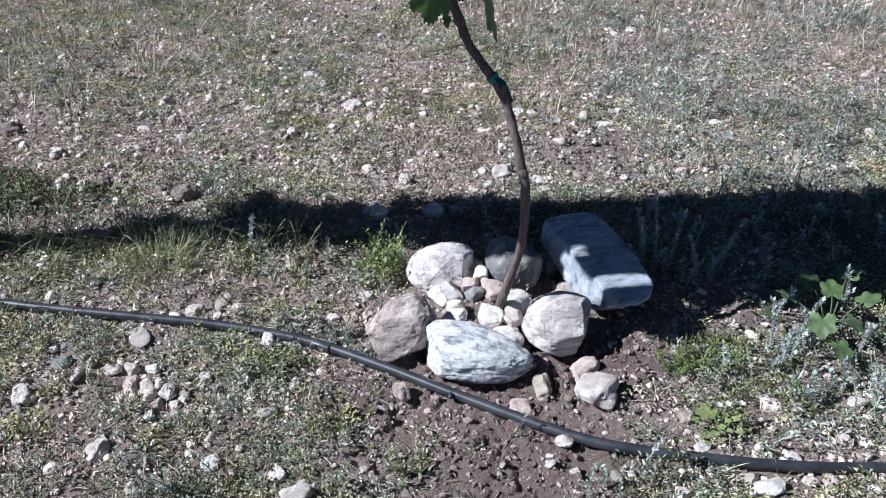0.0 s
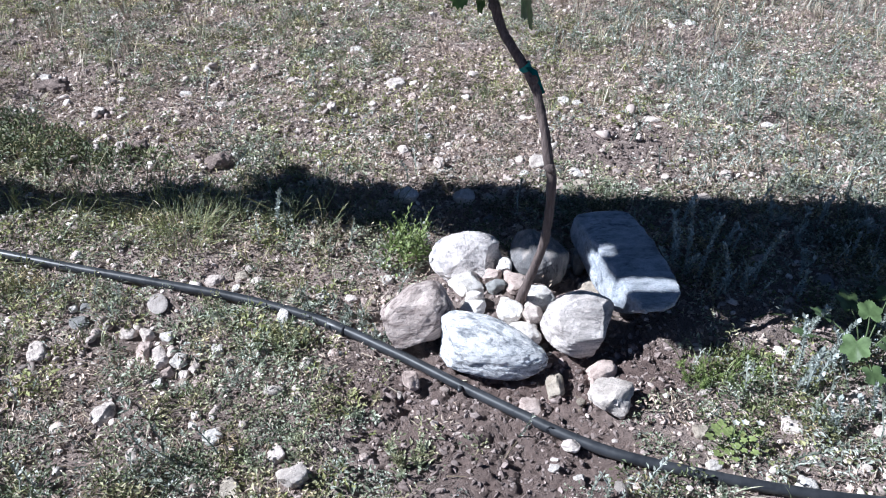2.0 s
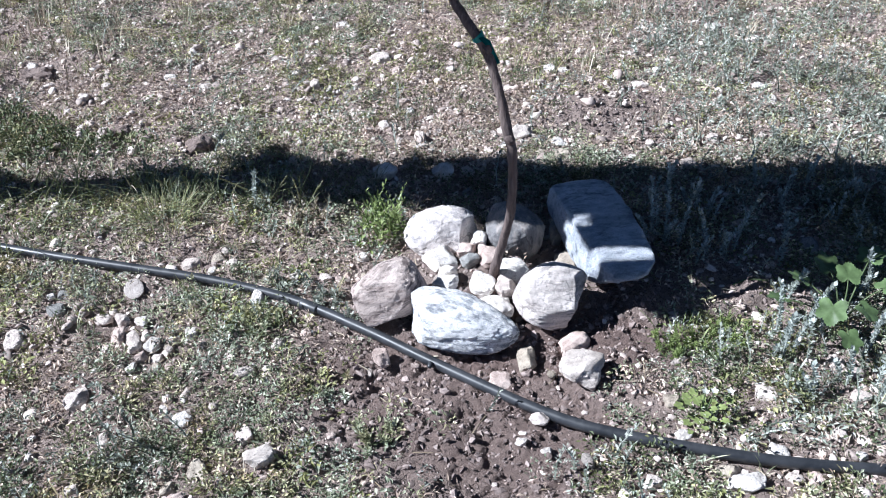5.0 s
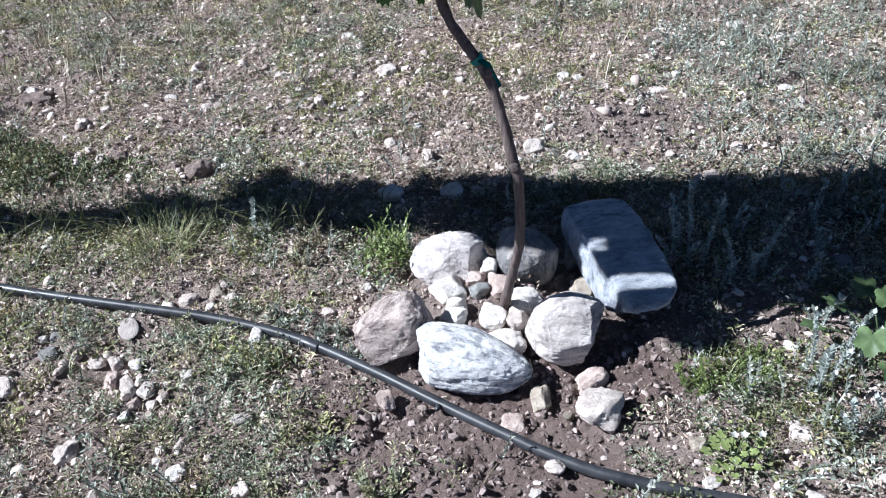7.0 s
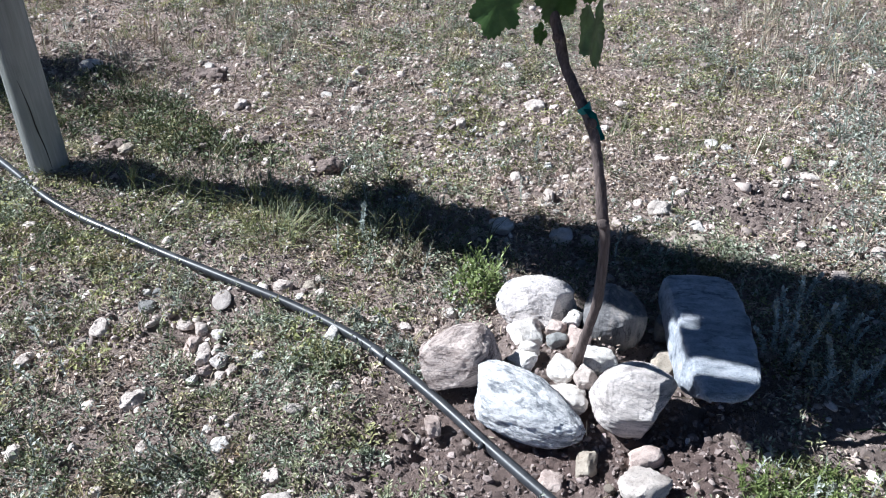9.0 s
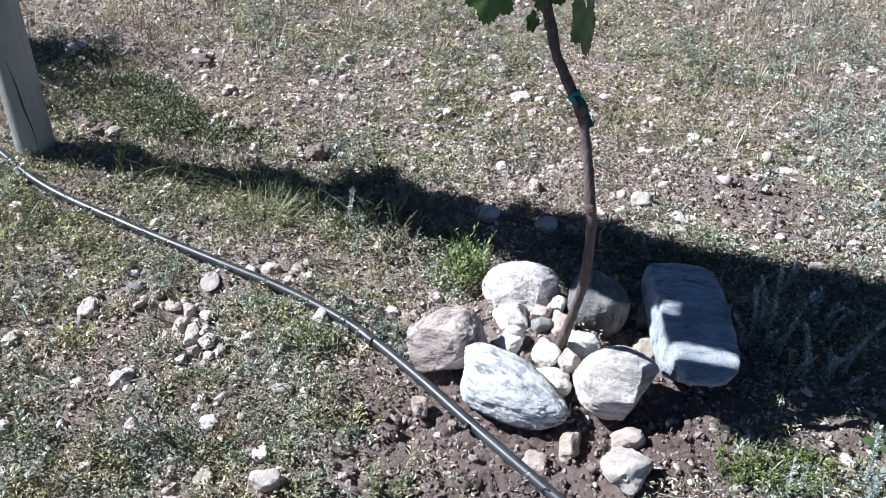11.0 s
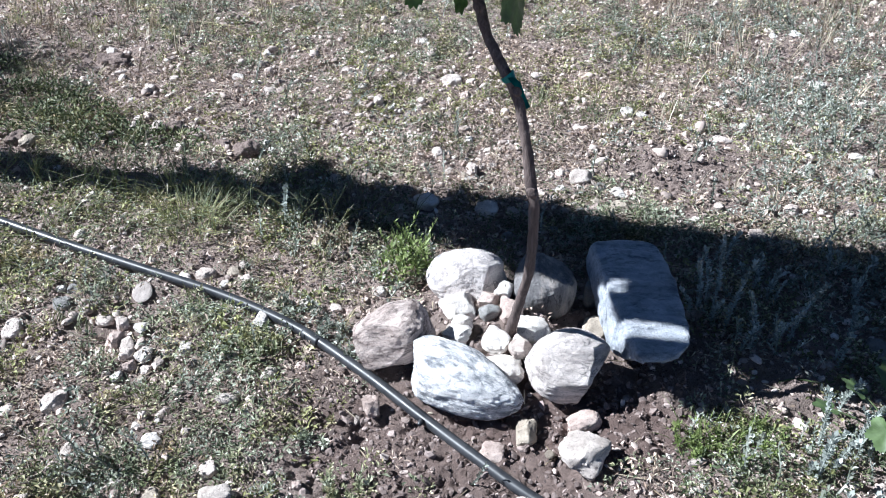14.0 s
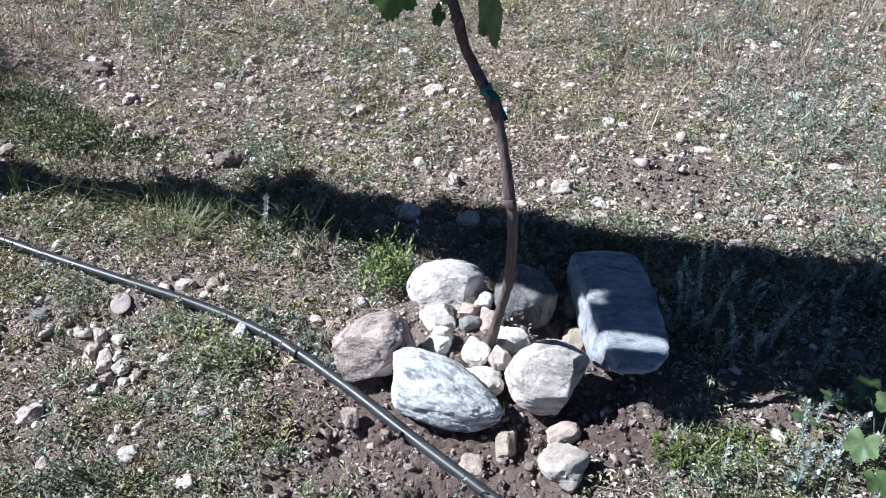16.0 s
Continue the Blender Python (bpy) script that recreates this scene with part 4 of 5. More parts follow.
    for k in range(10):
        reach = size * rng.uniform(np.where((u > 0.24) & (u < 0.47) & (v > -0.085) & (v < 0.21), 0.85, 0.25), np.where((u > 0.24) & (u < 0.47) & (v > -0.085) & (v < 0.21), 1.0, 0.75), n)
        keep &= ~sunlit(u + reach * math.cos(0.628 * k), v + reach * math.sin(0.628 * k))
    # thin end of the unseen crown, added to widen the shade by the post
    keep &= (u > -0.58) | (field(u, v, 7.0, 91, 2) > 0.45)
    u, v, z, size = u[keep], v[keep], z[keep], size[keep]
    places = np.stack([u - z * run, v + 0.04 * z * run, z], 1) - np.array(o)
    me = spread("foliage", [(lv - [0, 0.25, 0], lf)], places, np.repeat(size[:, None], 3, 1), 0.55, VINE_LEAF)
    crown = new("foliage", me)
    crown.parent = ob
    tagged(crown, "dense green leaves of the unseen crown, placed to cast its shade", kind="stuff")


grapevine()


# ---------------------------------------------------------------- weeds that stand out
def blade_arrays(n, length, width, lean, spread_r, droop=0.5):
    """Grass blades from one root: arrays of places and triangles."""
    vs, fs = [], []
    for k in range(n):
        a, r0 = rng.uniform(0, 2 * np.pi), spread_r * math.sqrt(rng.uniform())
        ln, ben = length * rng.uniform(0.45, 1.1), lean * rng.uniform(0.2, 1.3)
        root = np.array([math.cos(a) * r0, math.sin(a) * r0, -0.002])
        b = a + rng.normal(0, 0.7)
        out, side = np.array([math.cos(b), math.sin(b), 0]), np.array([-math.sin(b), math.cos(b), 0])
        at = len(vs)
        for q, w in ((0, 0.8), (0.4, 1.0), (0.75, 0.7)):
            p = root + out * ln * ben * q**1.6 + np.array([0, 0, ln * (q - droop * ben * q * q * 0.5)])
            vs += [p - side * width * w / 2, p + side * width * w / 2]
        vs.append(root + out * ln * ben + np.array([0, 0, ln * (1 - droop * ben * 0.5)]))
        fs += [(at, at + 1, at + 3), (at, at + 3, at + 2), (at + 2, at + 3, at + 5), (at + 2, at + 5, at + 4), (at + 4, at + 5, at + 6)]
    return np.array(vs), np.array(fs)


def sprig_arrays(n, radius, tall, leaf, narrow=0.45):
    """A low leafy sprig: small pointed leaves round a root, rising to the middle."""
    vs, fs = [], []
    for k in range(n):
        a, r = rng.uniform(0, 2 * np.pi), radius * math.sqrt(rng.uniform())
        z = tall * rng.uniform(0.1, 1.0) * (1 - 0.5 * r / radius)
        p = np.array([math.cos(a) * r, math.sin(a) * r, z])
        b = a + rng.normal(0, 0.9)
        rise = rng.uniform(-0.2, 0.9)
        way = np.array([math.cos(b) * math.cos(rise), math.sin(b) * math.cos(rise), math.sin(rise)])
        side = np.cross(way, [0, 0, 1.0])
        side = side / np.linalg.norm(side) + rng.normal(0, 0.25, 3)
        ln = leaf * rng.uniform(0.6, 1.3)
        at = len(vs)
        fold, curl = np.array([0, 0, ln * narrow * rng.uniform(0.05, 0.45)]), np.array([0, 0, -ln * rng.uniform(0, 0.3)])
        vs += [p, p + way * ln * 0.5 + side * ln * narrow * 0.5 + fold, p + way * ln + curl, p + way * ln * 0.5 - side * ln * narrow * 0.5 + fold]
        fs += [(at, at + 1, at + 2), (at, at + 2, at + 3)]
    return np.array(vs), np.array(fs)


def spike_arrays(n, tall, leaf, narrow=0.4, bend=0.15, swell=-0.55):
    """An upright stalk set with small leaves all the way up."""
    vs, fs = [], []
    a0 = rng.uniform(0, 6.28)
    lean = np.array([math.cos(a0), math.sin(a0), 0]) * bend * tall
    for q0, q1 in ((0, 0.5), (0.5, 1.0)):
        at = len(vs)
        for q in (q0, q1):
            c = lean * q * q + np.array([0, 0, tall * q])
            for k in range(3):
                vs.append(c + 0.0014 * (1.2 - 0.7 * q) * np.array([math.cos(2.1 * k), math.sin(2.1 * k), 0]))
        for k in range(3):
            j = (k + 1) % 3
            fs += [(at + k, at + j, at + 3 + j), (at + k, at + 3 + j, at + 3 + k)]
    for k in range(n):
        q = (k + rng.uniform()) / n
        a = k * 2.4 + rng.normal(0, 0.3)
        p = lean * q * q + np.array([0, 0, tall * q])
        rise = 0.3 + 0.8 * q + rng.normal(0, 0.25)
        way = np.array([math.cos(a) * math.cos(rise), math.sin(a) * math.cos(rise), math.sin(rise)])
        side = np.cross(way, [0, 0, 1.0])
        side = side / max(np.linalg.norm(side), 1e-3)
        ln = leaf * rng.uniform(0.7, 1.2) * (0.825 + swell * (q - 0.5))
        at = len(vs)
        vs += [p, p + way * ln * 0.55 + side * ln * narrow * 0.5, p + way * ln, p + way * ln * 0.55 - side * ln * narrow * 0.5]
        fs += [(at, at + 1, at + 2), (at, at + 2, at + 3)]
    return np.array(vs), np.array(fs)


def joined(lists):
    vs, fs, at = [], [], 0
    for v, f in lists:
        vs.append(v)
        fs.append(f + at)
        at += len(v)
    return np.concatenate(vs), np.concatenate(fs)


def shifted(vf, x, y, z=0.0):
    return vf[0] + np.array([x, y, z]), vf[1]


def plant(name, x, y, pieces, label, group=""):
    ob = base_empty(name, x, y, gz(x, y), label, "weed", group)
    for pname, (v, f), mat in pieces:
        p = new(pname, triangles(pname, v, f, mat))
        p.parent = ob
        tagged(p, kind="stuff" if pname in ("foliage", "grass", "undergrowth") else "")
    return ob


def grass_tuft(x, y, n, length, r, mats=(GRASS, YELLOW)):
    plant("grass_tuft", x, y, [("grass", blade_arrays(n, length, 0.0016, 1.1, r), mats[0]), ("undergrowth", sprig_arrays(n, r * 1.1, length * 0.5, 0.010, 0.3), mats[1])],
          "tuft of green and yellowing grass in dry soil", "grass tufts")


grass_tuft(-0.70, 0.335, 70, 0.085, 0.070)
grass_tuft(-0.60, 0.375, 37, 0.10, 0.06, (GRASS, GRASS))
grass_tuft(-0.86, 0.375, 49, 0.09, 0.09)
grass_tuft(-1.02, 0.36, 49, 0.08, 0.10)
grass_tuft(-0.46, 0.40, 24, 0.11, 0.05, (GRASS, COVER))
grass_tuft(-0.34, 0.39, 27, 0.09, 0.06, (STRAW, YELLOW))
grass_tuft(-0.98, 0.275, 37, 0.07, 0.07)
grass_tuft(-0.43, 0.25, 24, 0.04, 0.05, (YELLOW, YELLOW))
grass_tuft(-1.15, 0.42, 43, 0.07, 0.08)
grass_tuft(-0.92, 0.46, 27, 0.10, 0.07, (GRASS, COVER))
grass_tuft(-0.76, 0.45, 37, 0.12, 0.08, (GRASS, COVER))
grass_tuft(-0.63, 0.46, 31, 0.13, 0.07, (GRASS, COVER))
grass_tuft(-0.53, 0.50, 22, 0.12, 0.06, (GRASS, COVER))
grass_tuft(-0.36, 0.47, 24, 0.11, 0.06, (STRAW, COVER))
grass_tuft(-0.26, 0.43, 16, 0.09, 0.05, (GRASS, COVER))
grass_tuft(-0.85, 0.50, 9, 0.13, 0.06, (STRAW, COVER))
grass_tuft(-0.97, 0.53, 8, 0.12, 0.06, (STRAW, COVER))
grass_tuft(-1.06, 0.50, 24, 0.08, 0.07, (GRASS, COVER))


def branch_arrays(n, tall, r):
    """Wiry stems that fork upwards from one root."""
    vs, fs = [], []

    def stem(p, way, ln, w, depth):
        q = p + way * ln
        side = np.cross(way, [0.3, -0.8, 0.5])
        side = side / np.linalg.norm(side)
        third = np.cross(way, side)
        at = len(vs)
        for c, r in ((p, w), (q, w * 0.6)):
            vs.extend([c + side * r, c - side * r * 0.5 + third * r * 0.87, c - side * r * 0.5 - third * r * 0.87])
        for k in range(3):
            j = (k + 1) % 3
            fs.extend([(at + k, at + j, at + 3 + j), (at + k, at + 3 + j, at + 3 + k)])
        if depth:
            for _ in range(3):
                turned = way + rng.normal(0, 0.42, 3) * [1, 1, 0.5]
                stem(p + way * ln * rng.uniform(0.35, 0.95), turned / np.linalg.norm(turned), ln * rng.uniform(0.45, 0.75), w * 0.85, depth - 1)

    for _ in range(n):
        way = np.array([rng.normal(0, 0.45), rng.normal(0, 0.45), 1.0])
        stem(np.array([rng.uniform(-r, r), rng.uniform(-r, r), -0.003]), way / np.linalg.norm(way), tall * rng.uniform(0.45, 0.7), 0.0016, 2)
    return np.array(vs), np.array(fs)


def wiry_weed(x, y, n, tall, r):
    plant("wiry_weed", x, y, [("grass", branch_arrays(n, tall, r), GRASS), ("undergrowth", sprig_arrays(10 * n, r * 1.4, tall * 0.25, 0.011, 0.35), GRASS)], "wiry grey green weed with thin forking stems", "wiry weeds")


for wx, wy, n, tall, r in ((-0.794, 0.44, 3, 0.13, 0.02), (-0.946, 0.41, 3, 0.12, 0.02), (-1.02, 0.42, 3, 0.12, 0.02), (-1.10, 0.43, 3, 0.11, 0.02), (-0.88, 0.42, 3, 0.11, 0.02), (-0.735, 0.41, 4, 0.10, 0.03),
                           (-0.65, 0.41, 3, 0.10, 0.03), (-0.60, 0.39, 3, 0.09, 0.03), (-0.49, 0.345, 4, 0.11, 0.03), (-0.40, 0.37, 3, 0.12, 0.02), (-0.477, 0.60, 3, 0.10, 0.02), (-1.20, 0.44, 3, 0.10, 0.03)):
    wiry_weed(wx, wy, n, tall, r)
grass_tuft(-0.70, 0.31, 70, 0.075, 0.065, (YELLOW, YELLOW))
grass_tuft(-0.735, 0.375, 60, 0.085, 0.05, (GRASS, GRASS))
grass_tuft(-0.665, 0.37, 50, 0.07, 0.045, (GRASS, YELLOW))


def leafy_weed(x, y, n, r, tall, leaf, label, mat=FRESH):
    heads = joined([shifted(spike_arrays(int(8 + 0.28 / leaf), tall * rng.uniform(0.6, 1.1), leaf, 0.36, 0.4), r * rng.uniform(-1, 1), r * rng.uniform(-0.8, 0.8)) for _ in range(n)])
    plant("leafy_weed", x, y, [("foliage", joined([heads, sprig_arrays(60, r, tall * 0.35, min(leaf, 0.014), 0.4)]), mat)], label, "leafy weeds")


grass_tuft(-0.225, 0.23, 22, 0.085, 0.045, (FRESH, FRESH))
leafy_weed(-0.225, 0.225, 9, 0.050, 0.105, 0.022, "bright green leafy weed beside the pale boulder")
leafy_weed(-0.195, 0.265, 7, 0.035, 0.110, 0.020, "bright green leafy weed beside the pale boulder")
leafy_weed(0.36, -0.155, 20, 0.055, 0.034, 0.010, "low fresh green weed on the damp soil")
grass_tuft(0.35, -0.15, 40, 0.05, 0.05, (FRESH, FRESH))
leafy_weed(0.44, -0.135, 14, 0.045, 0.032, 0.010, "low fresh green weed on the damp soil")
grass_tuft(0.44, -0.14, 30, 0.045, 0.04, (FRESH, FRESH))
leafy_weed(-0.205, -0.335, 10, 0.045, 0.035, 0.014, "small dark green weed in bare soil", COVER)
leafy_weed(-0.31, -0.20, 8, 0.04, 0.03, 0.013, "small dark green weed in bare soil", COVER)
leafy_weed(-0.37, 0.335, 12, 0.045, 0.05, 0.013, "brown dried weed tuft", STRAW)
leafy_weed(-0.46, -0.02, 14, 0.055, 0.04, 0.013, "low green weed beside the hose", GRASS)
leafy_weed(-0.40, 0.07, 9, 0.045, 0.045, 0.011, "silvery weed growing by the hose", SILVER)
leafy_weed(-0.315, 0.03, 9, 0.03, 0.035, 0.012, "silvery weed growing by the hose", SILVER)


def mound_weed(x, y, r, tall, n):
    low = sprig_arrays(n, r, tall, 0.015, 0.42)
    up = joined([shifted(spike_arrays(14, tall * rng.uniform(0.8, 1.5), 0.013, 0.4, 0.5), r * rng.uniform(-0.8, 0.8), r * rng.uniform(-0.8, 0.8)) for _ in range(10)])
    plant("leafy_weed", x, y, [("foliage", joined([low, up]), BUSH)], "dark green bushy weed on stony soil", "leafy weeds")


for bx, by, br, bt, bn in ((-1.55, 1.02, 0.08, 0.05, 260), (-1.42, 0.86, 0.09, 0.055, 340), (-1.30, 0.88, 0.09, 0.055, 340), (-1.22, 0.80, 0.08, 0.05, 280), (-1.64, 0.77, 0.09, 0.05, 300), (-1.12, 0.76, 0.07, 0.05, 240),
                           (-1.27, 0.70, 0.08, 0.05, 280), (-1.02, 0.68, 0.06, 0.04, 180), (-1.75, 0.88, 0.08, 0.045, 240), (-1.46, 0.74, 0.08, 0.05, 260), (-0.94, 0.655, 0.06, 0.045, 180), (-0.84, 0.665, 0.05, 0.04, 140),
                           (-1.10, 0.655, 0.06, 0.045, 180)):
    mound_weed(bx, by, br, bt, bn)
# bushes out of view, added to cast the dark patch behind the post
for bx, by, bt in ((-2.17, 0.98, 0.68), (-2.12, 1.05, 0.62), (-2.16, 0.93, 0.58), (-2.06, 1.00, 0.50)):
    leafy_weed(bx, by, 56, 0.065, bt, 0.060, "unseen tall dark green bush, added to shade the ground", BUSH)
leafy_weed(-0.27, -0.02, 6, 0.025, 0.03, 0.012, "silvery weed growing by the hose", SILVER)


def silver_stalks(x, y, tall, n=1):
    tall *= rng.uniform(0.6, 1.15)
    pieces = [("stalk", spike_arrays(int(tall * 900), tall, 0.0115, 0.60, 0.22, 0.6), WOOL)]
    for k in range(n - 2 + int(rng.uniform(0, 2))):
        high = tall * rng.uniform(0.3, 0.85)
        pieces.append(("side_stalk", shifted(spike_arrays(int(high * 800), high, 0.0110, 0.60, 0.45, 0.6), rng.uniform(-0.03, 0.03), rng.uniform(-0.025, 0.025)), WOOL))
    pieces.append(("root_leaves", sprig_arrays(14, 0.026, 0.020, 0.010, 0.42), SILVER))
    plant("silver_weed", x, y, pieces, "upright grey green woolly weed stalk", "woolly weed stalks")


for sx, sy, tall, n in ((-0.502, 0.375, 0.095, 2), (0.379, 0.181, 0.17, 4), (0.404, 0.163, 0.15, 3), (0.427, 0.137, 0.14, 2), (0.502, 0.265, 0.12, 3), (0.526, 0.245, 0.13, 3), (0.545, 0.123, 0.13, 3), (0.465, 0.079, 0.11, 3),
                        (0.565, -0.17, 0.09, 4), (0.60, -0.13, 0.10, 3), (0.68, -0.21, 0.11, 3), (0.46, 0.36, 0.08, 2), (0.66, 0.33, 0.09, 3), (0.72, -0.30, 0.08, 3), (0.62, -0.27, 0.07, 3), (0.80, 0.20, 0.10, 3), (0.75, -0.05, 0.11, 3),
                        (0.69, 0.25, 0.08, 2), (0.78, 0.33, 0.10, 3), (0.87, 0.27, 0.09, 3), (0.62, 0.06, 0.09, 3), (0.97, 0.18, 0.09, 3), (0.84, -0.15, 0.10, 3), (0.525, -0.205, 0.16, 3), (0.55, -0.29, 0.07, 3), (0.66, -0.31, 0.07, 3),
                        (0.59, -0.06, 0.14, 3), (0.545, -0.13, 0.12, 3)):
    silver_stalks(sx, sy, tall, n)
stalks = random.Random(9)
for _ in range(3):
    silver_stalks(stalks.uniform(0.38, 1.0), stalks.uniform(0.0, 0.42), stalks.uniform(0.07, 0.12), 3)


def broadleaf_weed():
    x, y = 0.668, -0.125
    ob = base_empty("vine_seedling", x, y, gz(x, y), "spreading broad leaved green vine seedling half in shade", "plant")
    for k, (dx, dy, z, size, rx, ry, rz) in enumerate(((-0.048, -0.034, 0.085, 0.034, -26, 8, 150), (-0.040, -0.092, 0.065, 0.028, -22, -6, 190), (0.006, -0.040, 0.080, 0.030, -20, -8, 225), (-0.008, 0.075, 0.080, 0.033, 22, 8, 10),
                                                      (-0.060, 0.058, 0.068, 0.028, 18, 14, 60), (-0.112, 0.026, 0.055, 0.026, 16, 10, 95), (0.080, 0.095, 0.080, 0.033, 14, -8, -40), (0.006, 0.030, 0.092, 0.030, 20, 4, -20), (0.070, 0.010, 0.080, 0.030, 16, -12, -80))):
        leaf_part(ob, "leaf", (dx, dy, z), size, 40 + k, rx, ry, rz, SEEDLING, 0.2)
        part("leaf_stalk", tube_bmesh([(0, 0, 0), (dx * 0.5, dy * 0.5, z * 0.72), (dx, dy, z)], [0.002, 0.0016, 0.001], 6, 4), GREEN_STEM, ob)


broadleaf_weed()


def flowering_weed():
    x, y = 0.335, -0.335
    ob = base_empty("flowering_weed", x, y, gz(x, y), "small green weed with a few white flowers", "weed")
    for k in range(22):
        a, s = 2.4 * k, 0.008 + 0.004 * ((k * 7) % 5) / 5
        r0 = 0.006 + 0.0018 * k
        leaf_part(ob, "leaf", (math.cos(a) * r0, math.sin(a) * r0, 0.010 + 0.008 * ((k * 3) % 4)), s, 60 + k, 15, 0, math.degrees(a) - 90, FRESH, 0.25, False)
    for k, (dx, dy, z) in enumerate(((0.018, 0.008, 0.058), (0.048, 0.012, 0.050), (0.006, 0.015, 0.05))):
        part("flower_stalk", tube_bmesh([(dx * 0.3, dy * 0.3, 0), (dx * 0.8, dy * 0.8, z * 0.6), (dx, dy, z)], [0.0012, 0.001, 0.0008], 6, 4), GREEN_STEM, ob)
        bm = bmesh.new()
        for p in range(5):
            a = 2 * math.pi * p / 5
            c, t2 = Vector((math.cos(a), math.sin(a), 0)), Vector((-math.sin(a), math.cos(a), 0))
            bm.faces.new([bm.verts.new(Vector((dx, dy, z)) + q) for q in (Vector((0, 0, 0)), c * 0.004 + t2 * 0.003 + Vector((0, 0, 0.002)), c * 0.0075 + Vector((0, 0, 0.003)), c * 0.004 - t2 * 0.003 + Vector((0, 0, 0.002)))])
        part("flower", bm, PETAL, ob, "white five petalled flower", False)


flowering_weed()


def twig(x, y, turn, length, girth, label, mat=STRAW):
    ob = new("twig", finish("twig", tube_bmesh([(-length / 2, 0, 0), (-length / 5, 0.006, 0.004), (length / 5, -0.004, 0.006), (length / 2, 0.006, 0.0)], [girth, girth * 1.05, girth * 0.9, girth * 0.5], 8, 5), mat))
    ob.matrix_world = pose(x, y, gz(x, y) + girth * 0.8, 0, 0, turn)
    tagged(ob, label, "twig", "fallen twigs")


twig(-1.42, 0.335, 35, 0.16, 0.008, "short grey dead branch beside the hose", BARK)
twig(-1.02, 1.42, -8, 0.22, 0.003, "pale dry stem on the ground")
twig(-1.30, 1.16, 80, 0.06, 0.003, "pale dry stem on the ground")
twig(0.47, -0.205, -60, 0.07, 0.0018, "pale dry stem on the ground")
twig(0.14, 1.10, -25, 0.20, 0.0025, "pale dry stem on the ground")
twig(-0.56, 0.245, -28, 0.18, 0.0016, "pale dry stem on the ground")
twig(0.55, 0.0, 5, 0.10, 0.0022, "pale green stem on the ground", GREEN_STEM)


# ---------------------------------------------------------------- gravel, crumbs, low weeds and litter
def chips(seed, level, n, cuts=11, rough=0.24):
    out = []
    for k in range(n):
        bm = rock_bmesh(seed + k, 1, 1, 1, cuts, rough, level, 2.6)
        bmesh.ops.triangulate(bm, faces=bm.faces[:])
        bm.verts.index_update()
        out.append((np.array([v.co for v in bm.verts]), np.array([[v.index for v in f.verts] for f in bm.faces])))
        bm.free()
    return out


def plan_points(density, chance):
    """Random places, so many to a square metre where chance is 1; thinner beyond the stretch that the walk passes."""
    out = []
    for (x0, y0, x1, y1), share in (((-2.6, -0.7, 2.2, 2.5), 1.0), ((-4.8, -3.0, 4.3, 4.8), 0.12)):
        n = int(density * share * (x1 - x0) * (y1 - y0))
        x, y = rng.uniform(x0, x1, n), rng.uniform(y0, y1, n)
        away = np.hypot(np.maximum(np.maximum(-2.6 - x, x - 2.2), 0), np.maximum(np.maximum(-0.7 - y, y - 2.5), 0))
        thin = np.clip(1 - away / 2.4, 0, 1) ** 1.6 if share < 1 else 1.0
        aside = np.abs(x + 0.2) - 0.86 - 0.66 * (y + 0.6)
        thin = thin * np.clip(1 - aside / 0.3, 0.12, 1) * (1 - 0.35 * np.clip((y - 1.1) / 0.8, 0, 1))
        keep = (rng.uniform(0, 1, n) < chance(x, y) * thin) & ((away > 0) | (share == 1))
        out.append((x[keep], y[keep]))
    return np.concatenate([p[0] for p in out]), np.concatenate([p[1] for p in out])


def clear_of(x, y, margin):
    """True where a weed may root: not on a stone, and not under the hose."""
    free = np.ones(len(x), bool)
    for px, py, r in SPOTS:
        free &= np.hypot(x - px, (y - py + 0.3 * r)) > r + margin
    for (ax, ay), (bx, by) in zip(HOSE_WAY, HOSE_WAY[1:]):
        t = np.clip(((x - ax) * (bx - ax) + (y - ay) * (by - ay)) / ((bx - ax) ** 2 + (by - ay) ** 2), 0, 1)
        free &= np.hypot(x - ax - t * (bx - ax), y - ay - t * (by - ay)) > 0.010 + margin
    return free


def open_right(x, y):
    """The stretch where silvery weeds crowd out the green ones."""
    return np.clip((np.asarray(x) - 0.25) / 0.5, 0, 1) * np.clip((np.asarray(y) - 0.25) / 0.4, 0, 1)


def stony(x, y):
    drift = field(x, y, 2.3, 21, 3)
    band = near(x, y, -0.35, 0.85, 0.95, 0.42, -12)
    return np.clip(0.48 + 1.0 * (drift - 0.5) + 0.45 * band, 0.10, 1) * (1 - 0.85 * bare(x, y)) * (1 - 0.25 * leafy(x, y))


def leafy(x, y):
    drift = field(x, y, 3.4, 31, 3)
    band = near(x, y, -0.35, 0.85, 0.80, 0.36, -12)
    far = np.clip((np.asarray(y) - 0.40) / 0.4, 0, 1)
    return np.clip(0.72 - 0.46 * far + 0.35 * near(x, y, -0.75, -0.25, 0.55, 0.40, 0) + 4.2 * (drift - 0.5) - 0.45 * band + 0.75 * near(x, y, -0.75, 1.75, 0.85, 0.22, 12) + 0.45 * near(x, y, 0.55, 1.75, 0.75, 0.40, 0), 0.03, 1) * (1 - 0.97 * bare(x, y)) * (1 - 0.72 * near(x, y, 0.50, -0.25, 0.46, 0.20, 0)) * (1 - 0.55 * open_right(x, y)) * (1 - 0.65 * near(x, y, -0.70, 0.36, 0.75, 0.20, -10))


